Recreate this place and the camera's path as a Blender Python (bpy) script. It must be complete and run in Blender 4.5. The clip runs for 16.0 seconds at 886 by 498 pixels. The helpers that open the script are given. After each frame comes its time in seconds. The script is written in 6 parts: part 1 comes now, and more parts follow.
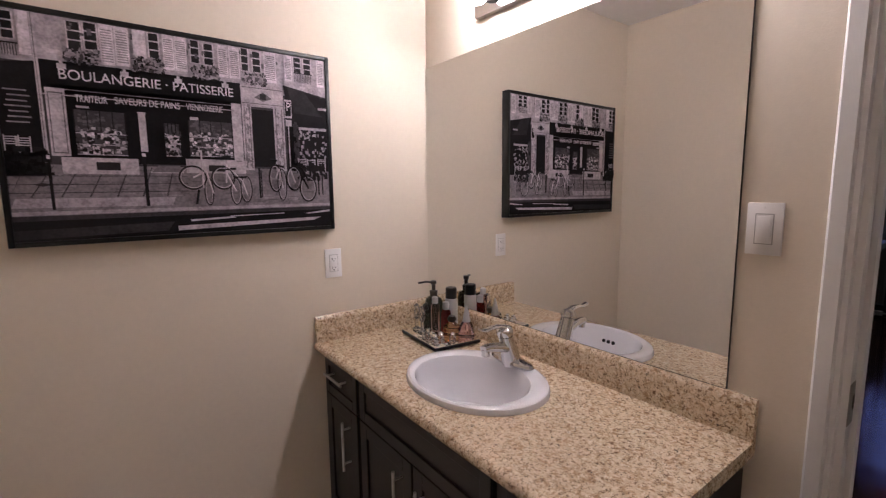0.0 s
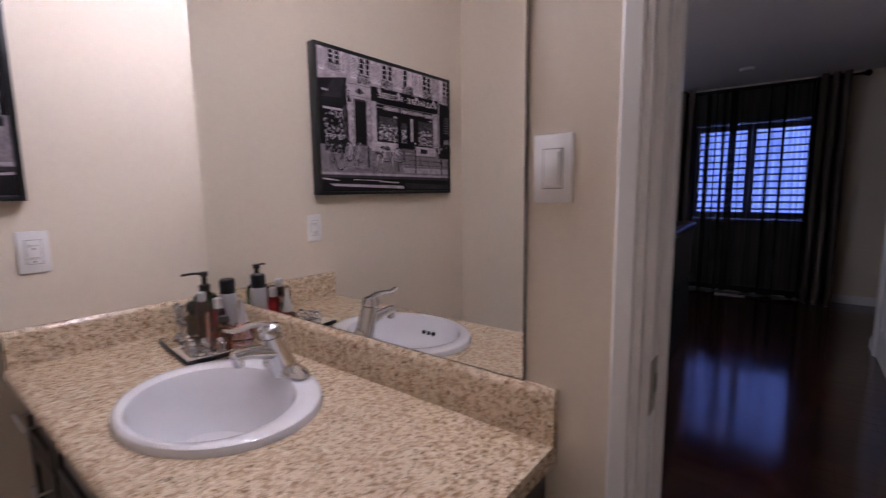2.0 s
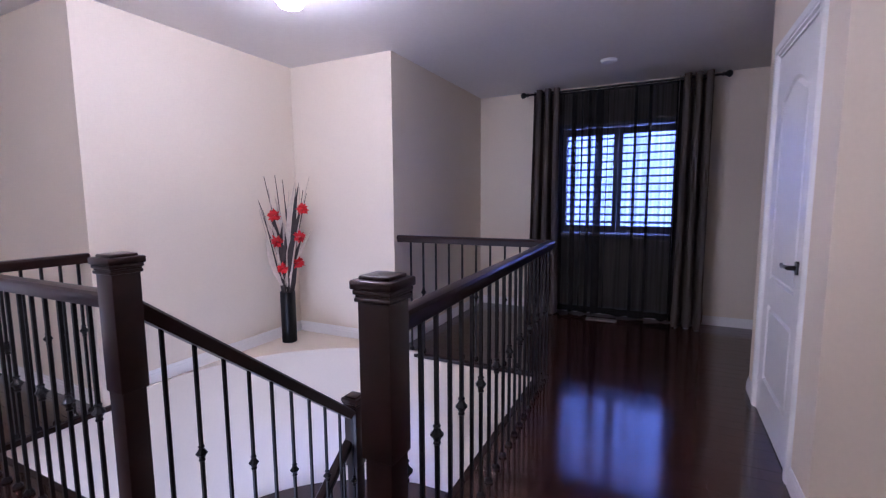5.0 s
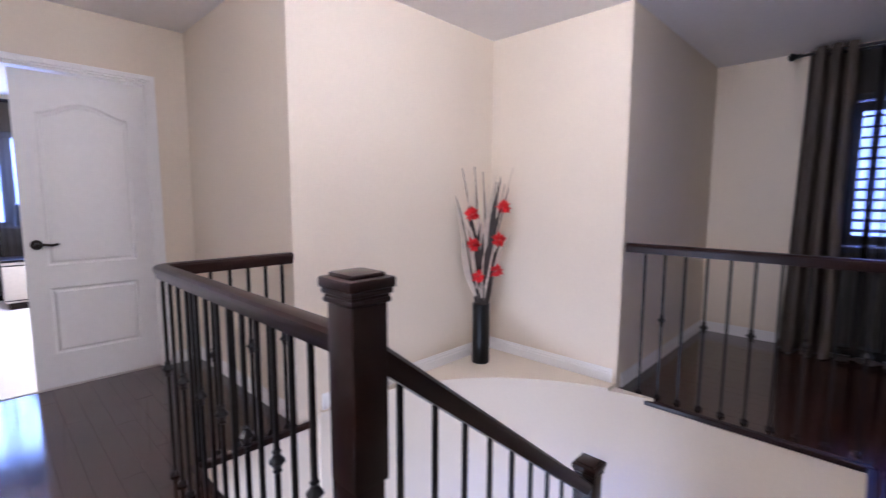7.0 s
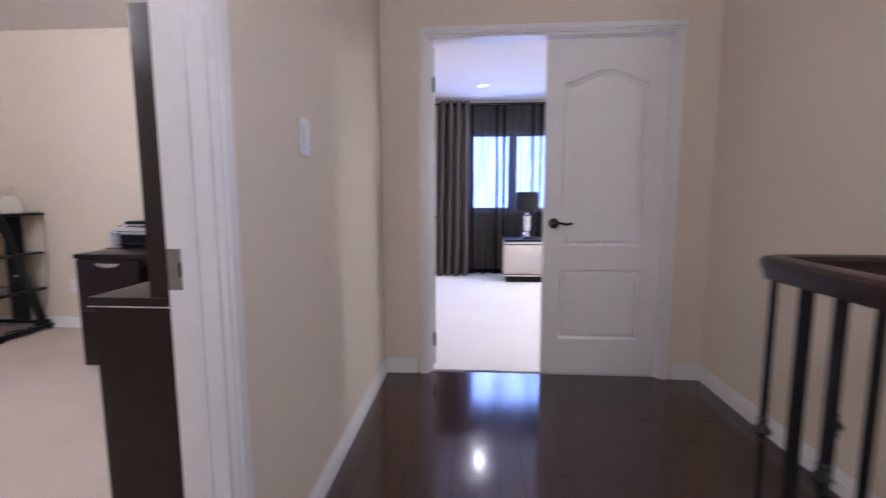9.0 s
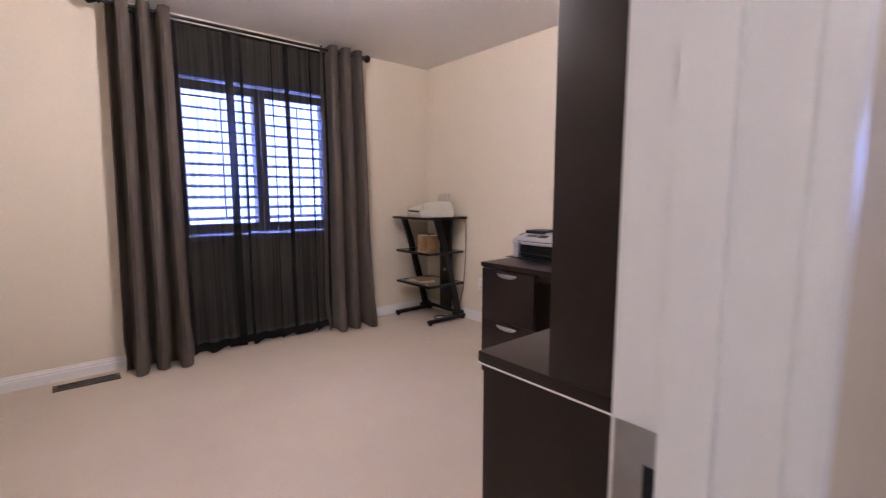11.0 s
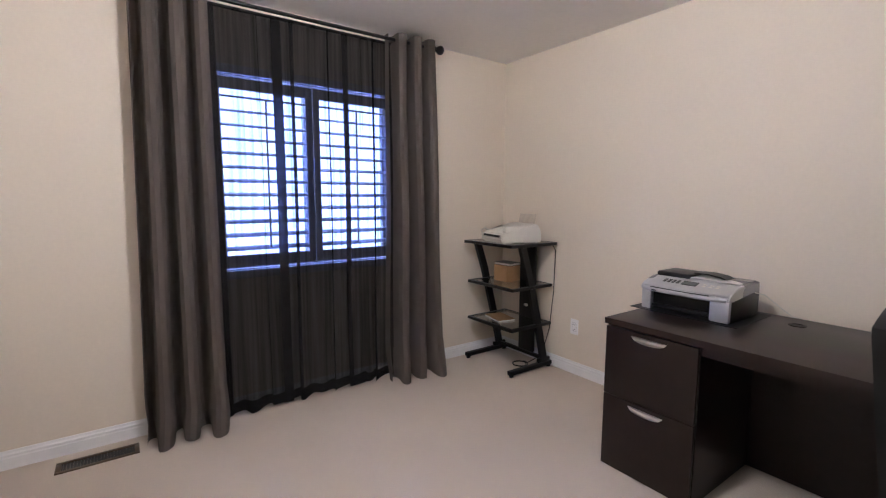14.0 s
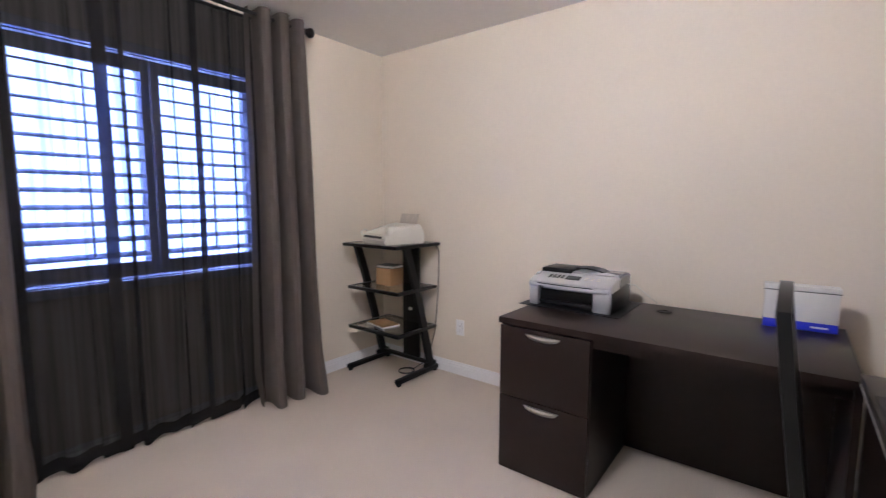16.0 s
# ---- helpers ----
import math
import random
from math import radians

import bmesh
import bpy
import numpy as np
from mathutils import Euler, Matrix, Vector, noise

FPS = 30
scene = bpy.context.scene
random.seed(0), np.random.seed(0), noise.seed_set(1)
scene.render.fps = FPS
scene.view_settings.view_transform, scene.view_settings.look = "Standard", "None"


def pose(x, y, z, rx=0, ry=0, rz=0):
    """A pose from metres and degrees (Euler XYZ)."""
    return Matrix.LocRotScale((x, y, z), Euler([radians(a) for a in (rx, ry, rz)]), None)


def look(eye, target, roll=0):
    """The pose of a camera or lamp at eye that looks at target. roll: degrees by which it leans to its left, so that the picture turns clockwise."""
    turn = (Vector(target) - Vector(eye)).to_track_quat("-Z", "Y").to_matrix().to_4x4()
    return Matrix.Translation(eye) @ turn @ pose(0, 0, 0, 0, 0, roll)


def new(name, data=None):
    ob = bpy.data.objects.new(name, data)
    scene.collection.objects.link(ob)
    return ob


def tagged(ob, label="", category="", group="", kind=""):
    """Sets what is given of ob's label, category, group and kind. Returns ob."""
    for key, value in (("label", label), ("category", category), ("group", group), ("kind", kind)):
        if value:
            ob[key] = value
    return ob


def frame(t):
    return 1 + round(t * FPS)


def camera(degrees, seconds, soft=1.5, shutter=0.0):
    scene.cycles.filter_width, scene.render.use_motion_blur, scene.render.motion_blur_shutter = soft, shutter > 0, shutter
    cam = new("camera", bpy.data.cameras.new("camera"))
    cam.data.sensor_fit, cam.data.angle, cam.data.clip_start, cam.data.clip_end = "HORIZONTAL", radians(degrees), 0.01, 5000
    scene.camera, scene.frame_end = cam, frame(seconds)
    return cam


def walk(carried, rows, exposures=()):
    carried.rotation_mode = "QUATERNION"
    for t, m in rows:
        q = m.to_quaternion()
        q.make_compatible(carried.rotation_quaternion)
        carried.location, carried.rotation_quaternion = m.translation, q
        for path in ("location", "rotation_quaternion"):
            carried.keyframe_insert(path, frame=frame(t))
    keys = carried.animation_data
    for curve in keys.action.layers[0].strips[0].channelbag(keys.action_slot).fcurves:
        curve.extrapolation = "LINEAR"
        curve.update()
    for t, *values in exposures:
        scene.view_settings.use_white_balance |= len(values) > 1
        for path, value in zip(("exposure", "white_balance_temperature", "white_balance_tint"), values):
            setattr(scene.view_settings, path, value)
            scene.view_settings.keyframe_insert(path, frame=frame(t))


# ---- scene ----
cam = camera(89.1, 16.0, soft=1.2, shutter=0.4)
PATH = [
    (0, (0.164, 0.128, 1.402), (1.352, 1.716, 1.145), -0.6),
    (0.5, (0.221, 0.142, 1.373), (1.455, 1.694, 1.115), -0.6),
    (1, (0.317, 0.178, 1.341), (1.63, 1.664, 1.085), -0.7),
    (1.5, (0.42, 0.207, 1.305), (1.853, 1.579, 1.053), -0.6),
    (2, (0.613, 0.167, 1.273), (2.173, 1.391, 1.014), -0.7),
    (2.5, (0.864, 0.076, 1.256), (2.522, 1.172, 1.035), -0.4),
    (3, (1.115, 0.042, 1.232), (2.849, 1.014, 1.017), -0.6),
    (3.5, (1.364, 0.04, 1.234), (3.153, 0.908, 1.016), -0.6),
    (5.8, (2.156, 0.435, 1.277), (3.925, 1.34, 1.05), 0.1),
    (6, (2.193, 0.531, 1.27), (3.932, 1.494, 1.048), 0.0),
    (6.5, (2.258, 0.762, 1.271), (3.871, 1.923, 1.046), 0.1),
    (7, (2.262, 1.019, 1.248), (3.694, 2.398, 1.026), 0.2),
    (7.5, (2.234, 1.289, 1.23), (3.426, 2.879, 1.001), 0.3),
    (8, (2.184, 1.555, 1.195), (3.044, 3.344, 0.951), 0.0),
    (8.5, (2.174, 1.816, 1.156), (2.533, 3.769, 0.916), 0.1),
    (9, (2.04, 2.034, 1.115), (1.898, 4.015, 0.882), -0.1),
    (9.5, (1.900, 2.212, 1.096), (1.284, 4.101, 0.864), 0.1),
    (10, (1.790, 2.410, 1.126), (0.725, 4.083, 0.886), 0.0),
    (12.3, (1.202, 2.706, 1.253), (-0.42, 3.854, 1.026), 0.2),
    (12.5, (1.15, 2.72, 1.267), (-0.47, 3.87, 1.038), 0.3),
    (13, (0.967, 2.763, 1.291), (-0.657, 3.908, 1.062), 0.4),
    (13.5, (0.831, 2.794, 1.318), (-0.795, 3.936, 1.088), 0.3),
    (14, (0.735, 2.848, 1.321), (-0.882, 4.003, 1.094), 0.2),
    (14.5, (0.651, 2.905, 1.319), (-0.943, 4.093, 1.095), 0.2),
    (15, (0.6, 2.931, 1.311), (-0.938, 4.188, 1.082), 0.2),
    (15.5, (0.549, 2.936, 1.288), (-0.887, 4.31, 1.072), 0.2),
    (16, (0.529, 2.919, 1.286), (-0.693, 4.488, 1.078), 0.2),
]
walk(cam, [(t, look(eye, target, roll)) for t, eye, target, roll in PATH],
     [(0, -1.33, 5750, 16), (1.5, -1.35, 5400, 19), (2.3, -1.38, 5300, 19), (3.0, -0.7, 5150, 22), (3.5, -0.2, 4750, 27), (6.0, 0.5, 5200, 20), (6.5, 0.55, 5250, 17), (7.0, 0.55, 5300, 17), (8.5, 0.15, 5400, 17), (9.5, -0.05, 5550, 15), (10.2, -0.2, 6000, 22), (12.3, 0.3, 5700, 12), (14.0, -0.08, 5500, 11), (16.0, 0.1, 5400, 11)])

# ---- light ----
world = bpy.data.worlds.new("sky")
scene.world = world
world.use_nodes = True
wn = world.node_tree
wn.nodes.clear()
sky = wn.nodes.new("ShaderNodeTexSky")
sky.sky_type, sky.sun_disc = "NISHITA", False
sky.sun_elevation, sky.sun_rotation = radians(35), radians(200)
cool = wn.nodes.new("ShaderNodeMix")
cool.data_type, cool.blend_type = "RGBA", "MULTIPLY"
cool.inputs[0].default_value = 1.0
cool.inputs[7].default_value = (0.62, 0.72, 1.0, 1)
bg = wn.nodes.new("ShaderNodeBackground")
bg.inputs[1].default_value = 0.15
wo = wn.nodes.new("ShaderNodeOutputWorld")
wn.links.new(sky.outputs[0], cool.inputs[6])
wn.links.new(cool.outputs[2], bg.inputs[0])
wn.links.new(bg.outputs[0], wo.inputs[0])


def lamp(name, kind, m, energy, color, size=0.1, size_y=None):
    data = bpy.data.lights.new(name, kind)
    data.energy, data.color = energy, color
    if kind == "AREA":
        data.shape, data.size, data.size_y = "RECTANGLE", size, size_y or size
    else:
        data.shadow_soft_size = size
    ob = new(name, data)
    ob.matrix_world = m
    return ob


sun = lamp("sun", "SUN", pose(0, 0, 8, 50, 0, 160), 1.0, (1, 0.95, 0.88))
sun.data.angle = radians(12)
# Unseen fill below the stairs, added to brighten the lower well walls.
lamp("stairwell_fill", "AREA", pose(2.02, 2.1, -1.35, 0, -90, 0), 40, (0.95, 0.95, 1.0), 1.6, 2.0)
lamp("bedroom_pot_and_fill", "AREA", pose(2.11, 7.75, 2.42), 5, (1, 0.93, 0.85), 0.14)
# The next two are fill lamps, added out of view to brighten the bedroom.
lamp("bedroom_pot_and_fill", "AREA", pose(3.6, 6.0, 2.42), 38, (1, 0.93, 0.85), 0.14)
lamp("bedroom_pot_and_fill", "AREA", pose(3.6, 7.67, 2.42), 38, (1, 0.93, 0.85), 0.14)
lamp("bedroom_daylight", "AREA", pose(2.55, 8.47, 1.45, -90, 0, 0), 170, (0.36, 0.50, 1.0), 1.1, 1.0)

# ---- materials ----


def mat(name, base, rough=0.6, metal=0.0, noise_scale=30.0, vary=0.08, bump=0.0, bump_scale=None, spec=0.5, coat=0.0, big=1.5, transmission=0.0):
    """Paint, wood or metal with grain at two scales and fine relief."""
    m = bpy.data.materials.new(name)
    m.use_nodes = True
    nt = m.node_tree
    b = nt.nodes["Principled BSDF"]
    b.inputs["Roughness"].default_value = rough
    b.inputs["Metallic"].default_value = metal
    b.inputs["Specular IOR Level"].default_value = spec
    b.inputs["Coat Weight"].default_value = coat
    b.inputs["Coat Roughness"].default_value = 0.12
    b.inputs["Transmission Weight"].default_value = transmission
    co = nt.nodes.new("ShaderNodeTexCoord")
    fine = nt.nodes.new("ShaderNodeTexNoise")
    fine.inputs["Scale"].default_value, fine.inputs["Detail"].default_value = noise_scale, 5
    wide = nt.nodes.new("ShaderNodeTexNoise")
    wide.inputs["Scale"].default_value, wide.inputs["Detail"].default_value = big, 3
    nt.links.new(co.outputs["Object"], fine.inputs[0])
    nt.links.new(co.outputs["Object"], wide.inputs[0])
    add = nt.nodes.new("ShaderNodeMath")
    add.operation = "ADD"
    nt.links.new(fine.outputs[0], add.inputs[0])
    nt.links.new(wide.outputs[0], add.inputs[1])
    ramp = nt.nodes.new("ShaderNodeMapRange")
    ramp.inputs[1].default_value, ramp.inputs[2].default_value = 0.6, 1.4
    nt.links.new(add.outputs[0], ramp.inputs[0])
    mix = nt.nodes.new("ShaderNodeMix")
    mix.data_type = "RGBA"
    mix.inputs[6].default_value = (*[c * (1 - vary) for c in base], 1)
    mix.inputs[7].default_value = (*[min(1, c * (1 + vary)) for c in base], 1)
    nt.links.new(ramp.outputs[0], mix.inputs[0])
    nt.links.new(mix.outputs[2], b.inputs["Base Color"])
    rr = nt.nodes.new("ShaderNodeMapRange")
    rr.inputs[3].default_value, rr.inputs[4].default_value = rough * 0.85, min(1, rough * 1.15)
    nt.links.new(wide.outputs[0], rr.inputs[0])
    nt.links.new(rr.outputs[0], b.inputs["Roughness"])
    if bump:
        bt = nt.nodes.new("ShaderNodeTexNoise")
        bt.inputs["Scale"].default_value, bt.inputs["Detail"].default_value = bump_scale or noise_scale * 4, 4
        nt.links.new(co.outputs["Object"], bt.inputs[0])
        bn = nt.nodes.new("ShaderNodeBump")
        bn.inputs["Strength"].default_value, bn.inputs["Distance"].default_value = bump, 0.003
        nt.links.new(bt.outputs[0], bn.inputs["Height"])
        nt.links.new(bn.outputs[0], b.inputs["Normal"])
    return m


PAINT = mat("cream_wall_paint", (0.73, 0.645, 0.53), 0.75, vary=0.03, noise_scale=60, bump=0.12, bump_scale=220)
CEIL = mat("white_ceiling_paint", (0.85, 0.82, 0.80), 0.9, vary=0.03, bump=0.25, bump_scale=120)
WHITE = mat("white_trim_paint", (0.80, 0.79, 0.78), 0.38, vary=0.03, bump=0.04, bump_scale=40)
DOORWHITE = mat("white_door_paint", (0.80, 0.79, 0.79), 0.42, vary=0.03, bump=0.08, bump_scale=90)
PLASTIC = mat("white_plastic", (0.82, 0.80, 0.79), 0.35, vary=0.02)
RAILWOOD = mat("espresso_rail_wood", (0.0165, 0.0066, 0.0054), 0.32, vary=0.35, noise_scale=14, spec=0.28, coat=0.05)
IRON = mat("black_iron", (0.007, 0.006, 0.006), 0.42, vary=0.3, spec=0.28)
STEEL = mat("worn_steel", (0.33, 0.32, 0.30), 0.35, metal=0.9, vary=0.15)
BRONZE = mat("dark_bronze", (0.03, 0.025, 0.022), 0.3, metal=0.7, vary=0.2)
CHROME = mat("chrome", (0.75, 0.75, 0.76), 0.08, metal=1.0, vary=0.03)
NICKEL = mat("brushed_nickel", (0.68, 0.67, 0.65), 0.3, metal=1.0, vary=0.06)
CARPET = mat("beige_carpet", (0.62, 0.53, 0.44), 0.95, vary=0.10, noise_scale=180, bump=0.9, bump_scale=500, spec=0.1)
CARPET2 = mat("pale_carpet", (0.72, 0.68, 0.64), 0.95, vary=0.07, noise_scale=180, bump=0.8, bump_scale=500, spec=0.1)
ESPRESSO = mat("espresso_laminate", (0.0132, 0.0073, 0.0060), 0.35, spec=0.26, vary=0.25, noise_scale=25, bump=0.03)
VANITY = mat("dark_vanity_wood", (0.014, 0.0105, 0.0095), 0.38, vary=0.2, noise_scale=20)
CURTAIN = mat("grey_curtain_cloth", (0.172, 0.143, 0.125), 0.85, vary=0.12, noise_scale=250, bump=0.3, bump_scale=700, spec=0.2)
BLACKPLASTIC = mat("black_plastic", (0.008, 0.008, 0.009), 0.38, vary=0.2, spec=0.25)
SILVER = mat("silver_plastic", (0.50, 0.50, 0.52), 0.28, metal=0.55, vary=0.05)
GREYPLASTIC = mat("pale_grey_plastic", (0.66, 0.63, 0.56), 0.5, vary=0.04)
PORCELAIN = mat("white_porcelain", (0.80, 0.79, 0.82), 0.10, vary=0.01, coat=0.5)
CARDBOARD = mat("brown_cardboard", (0.33, 0.19, 0.085), 0.8, vary=0.1)
PAPER = mat("paper", (0.75, 0.73, 0.70), 0.8, vary=0.03)
BLUE = mat("blue_ink", (0.02, 0.03, 0.55), 0.5, vary=0.05)
RED = mat("red_petal", (0.72, 0.015, 0.018), 0.6, vary=0.2, noise_scale=60)
TWIG = mat("dark_twig", (0.035, 0.025, 0.022), 0.7, vary=0.4)
REED = mat("pale_reed", (0.55, 0.48, 0.40), 0.7, vary=0.2)
SHUTTER = mat("white_shutter_paint", (0.60, 0.61, 0.66), 0.4, vary=0.03)
BLACKCLOTH = mat("black_mesh_cloth", (0.010, 0.010, 0.011), 0.8, vary=0.3, noise_scale=300, bump=0.4, bump_scale=900)
BLACKPAINT = mat("black_frame_paint", (0.006, 0.006, 0.006), 0.32, vary=0.2, spec=0.25)
FROST = mat("cut_crystal", (0.92, 0.92, 0.94), 0.05, transmission=0.93, vary=0.03)
MIRROR = mat("silvered_glass", (0.93, 0.93, 0.915), 0.0, metal=1.0, vary=0.0)
MIRROR.node_tree.nodes["Principled BSDF"].inputs["Roughness"].links[0].from_node.inputs[3].default_value = 0.004
MIRROR.node_tree.nodes["Principled BSDF"].inputs["Roughness"].links[0].from_node.inputs[4].default_value = 0.010


def glass(name, tint, rough=0.02):
    m = bpy.data.materials.new(name)
    m.use_nodes = True
    b = m.node_tree.nodes["Principled BSDF"]
    b.inputs["Base Color"].default_value = (*tint, 1)
    b.inputs["Transmission Weight"].default_value = 1
    b.inputs["Roughness"].default_value = rough
    b.inputs["IOR"].default_value = 1.45
    return m


GLASS = glass("clear_glass", (0.97, 0.98, 0.98))
PINK = glass("pink_glass", (0.85, 0.62, 0.70))
AMBER = glass("amber_glass", (0.85, 0.50, 0.22))
REDGLASS = glass("red_glass", (0.40, 0.03, 0.03))
GREENGLASS = glass("dark_green_glass", (0.05, 0.08, 0.06))


def sheer_cloth():
    m = bpy.data.materials.new("black_sheer_voile")
    m.use_nodes = True
    nt = m.node_tree
    out = nt.nodes["Material Output"]
    nt.nodes.remove(nt.nodes["Principled BSDF"])
    tr = nt.nodes.new("ShaderNodeBsdfTransparent")
    tr.inputs[0].default_value = (0.92, 0.92, 0.94, 1)
    df = nt.nodes.new("ShaderNodeBsdfDiffuse")
    df.inputs[0].default_value = (0.020, 0.0185, 0.018, 1)
    mx = nt.nodes.new("ShaderNodeMixShader")
    co = nt.nodes.new("ShaderNodeTexCoord")
    n = nt.nodes.new("ShaderNodeTexNoise")
    n.inputs["Scale"].default_value, n.inputs["Detail"].default_value = 1.0, 4
    mp = nt.nodes.new("ShaderNodeMapping")
    mp.inputs["Scale"].default_value = (38, 4, 0.9)
    nt.links.new(co.outputs["Object"], mp.inputs[0])
    mr = nt.nodes.new("ShaderNodeMapRange")
    mr.inputs[3].default_value, mr.inputs[4].default_value = 0.76, 0.90
    nt.links.new(mp.outputs[0], n.inputs[0])
    mr.inputs[1].default_value, mr.inputs[2].default_value = 0.3, 0.7
    nt.links.new(n.outputs[0], mr.inputs[0])
    nt.links.new(mr.outputs[0], mx.inputs[0])
    nt.links.new(tr.outputs[0], mx.inputs[1])
    nt.links.new(df.outputs[0], mx.inputs[2])
    nt.links.new(mx.outputs[0], out.inputs[0])
    return m


SHEER = sheer_cloth()


def glow(name, color, strength):
    m = bpy.data.materials.new(name)
    m.use_nodes = True
    b = m.node_tree.nodes["Principled BSDF"]
    b.inputs["Base Color"].default_value = (0.9, 0.9, 0.9, 1)
    b.inputs["Emission Color"].default_value = (*color, 1)
    b.inputs["Emission Strength"].default_value = strength
    return m


BULB = glow("lit_opal_lens", (1, 0.93, 0.90), 6.0)
VANITY_BULB = glow("lit_vanity_bulb", (1.0, 0.87, 0.80), 255.0)
HALL_GLOBE = glow("lit_hall_globe", (1.0, 0.90, 0.83), 82.0)
# Landing globe is out of view, added to light the recess walls.
UNSEEN_LANDING_GLOBE = glow("unseen_landing_globe", (1.0, 0.90, 0.83), 114.0)
# Made-up south hall globe, a fill for the loft and closet walls.
SOUTH_FILL_GLOBE = glow("south_fill_globe", (1.0, 0.90, 0.83), 26.0)
OFFICE_GLOBE = glow("lit_office_globe", (1.0, 0.90, 0.82), 265.0)


def granite():
    m = mat("speckled_tan_laminate", (0.65, 0.525, 0.365), 0.20, vary=0.22, noise_scale=70)
    nt = m.node_tree
    b = nt.nodes["Principled BSDF"]
    src = b.inputs["Base Color"].links[0].from_socket
    co = nt.nodes.new("ShaderNodeTexCoord")
    for scale, lo, hi, col in ((62, 0.49, 0.60, (0.36, 0.24, 0.135)), (85, 0.53, 0.62, (0.74, 0.64, 0.48)), (115, 0.545, 0.60, (0.17, 0.105, 0.058)), (100, 0.605, 0.645, (0.045, 0.03, 0.022))):
        n = nt.nodes.new("ShaderNodeTexNoise")
        n.inputs["Scale"].default_value, n.inputs["Detail"].default_value = scale, 6
        n.inputs["Roughness"].default_value, n.inputs["Distortion"].default_value = 0.68, 0.9
        mp = nt.nodes.new("ShaderNodeMapping")
        mp.inputs["Location"].default_value = (scale, lo * 10, 0)
        nt.links.new(co.outputs["Object"], mp.inputs[0])
        nt.links.new(mp.outputs[0], n.inputs[0])
        mr = nt.nodes.new("ShaderNodeMapRange")
        mr.inputs[1].default_value, mr.inputs[2].default_value = lo, hi
        nt.links.new(n.outputs[0], mr.inputs[0])
        mx = nt.nodes.new("ShaderNodeMix")
        mx.data_type = "RGBA"
        mx.inputs[7].default_value = (*col, 1)
        nt.links.new(mr.outputs[0], mx.inputs[0])
        nt.links.new(src, mx.inputs[6])
        src = mx.outputs[2]
    nt.links.new(src, b.inputs["Base Color"])
    return m


GRANITE = granite()


def floor_wood():
    m = mat("dark_hardwood", (0.036, 0.0135, 0.0095), 0.12, vary=0.3, noise_scale=12, bump=0.10, bump_scale=9, spec=0.55, coat=0.3)
    nt = m.node_tree
    b = nt.nodes["Principled BSDF"]
    src = b.inputs["Base Color"].links[0].from_socket
    info = nt.nodes.new("ShaderNodeObjectInfo")
    mr = nt.nodes.new("ShaderNodeMapRange")
    mr.inputs[3].default_value, mr.inputs[4].default_value = 0.88, 1.14
    nt.links.new(info.outputs["Random"], mr.inputs[0])
    mul = nt.nodes.new("ShaderNodeVectorMath")
    mul.operation = "SCALE"
    nt.links.new(src, mul.inputs[0])
    nt.links.new(mr.outputs[0], mul.inputs["Scale"])
    nt.links.new(mul.outputs[0], b.inputs["Base Color"])
    return m


HARDWOOD = floor_wood()

# ---- mesh helpers ----


def box(bm, x0, x1, y0, y1, z0, z1, bevel=0.0, seg=2):
    m = Matrix.Translation(((x0 + x1) / 2, (y0 + y1) / 2, (z0 + z1) / 2)) @ Matrix.Diagonal((abs(x1 - x0), abs(y1 - y0), abs(z1 - z0), 1))
    vs = bmesh.ops.create_cube(bm, size=1, matrix=m)["verts"]
    if bevel:
        es = list({e for v in vs for e in v.link_edges})
        bmesh.ops.bevel(bm, geom=es, offset=bevel, segments=seg, affect="EDGES", profile=0.5)
    return bm


def rod(bm, a, b, r, r2=None, n=14):
    a, b = Vector(a), Vector(b)
    m = Matrix.Translation((a + b) / 2) @ (b - a).to_track_quat("Z", "Y").to_matrix().to_4x4()
    bmesh.ops.create_cone(bm, cap_ends=True, segments=n, radius1=r, radius2=r if r2 is None else r2, depth=(b - a).length, matrix=m)
    return bm


def lathe(bm, profile, m=Matrix(), n=24):
    """Turns a profile of (radius, height) round z."""
    rings = []
    for r, z in profile:
        rings.append([bm.verts.new(m @ Vector((r * math.cos(2 * math.pi * i / n), r * math.sin(2 * math.pi * i / n), z))) for i in range(n)])
    for a, b in zip(rings, rings[1:]):
        for i in range(n):
            bm.faces.new((a[i], a[(i + 1) % n], b[(i + 1) % n], b[i]))
    bm.faces.new(rings[0][::-1])
    bm.faces.new(rings[-1])
    return bm


def sweep(bm, path, section, close_ends=True):
    """Sweeps a flat section (side, up) along a path that may bend."""
    rings = []
    for i, p in enumerate(path):
        p = Vector(p)
        a = Vector(path[max(i - 1, 0)])
        b = Vector(path[min(i + 1, len(path) - 1)])
        d = (b - a).normalized()
        side = d.cross(Vector((0, 0, 1)))
        side = side.normalized() if side.length > 1e-5 else Vector((1, 0, 0))
        up = side.cross(d).normalized()
        k = 1.0
        if 0 < i < len(path) - 1:
            d1 = (p - a).normalized()
            k = 1 / max(0.5, d.dot(d1))
        rings.append([bm.verts.new(p + side * (s * k) + up * u) for s, u in section])
    n = len(section)
    for a, b in zip(rings, rings[1:]):
        for i in range(n):
            bm.faces.new((a[i], a[(i + 1) % n], b[(i + 1) % n], b[i]))
    if close_ends:
        bm.faces.new(rings[0][::-1])
        bm.faces.new(rings[-1])
    return bm


def tube(bm, path, r, n=14):
    return sweep(bm, path, [(r * math.cos(2 * math.pi * i / n), r * math.sin(2 * math.pi * i / n)) for i in range(n)])


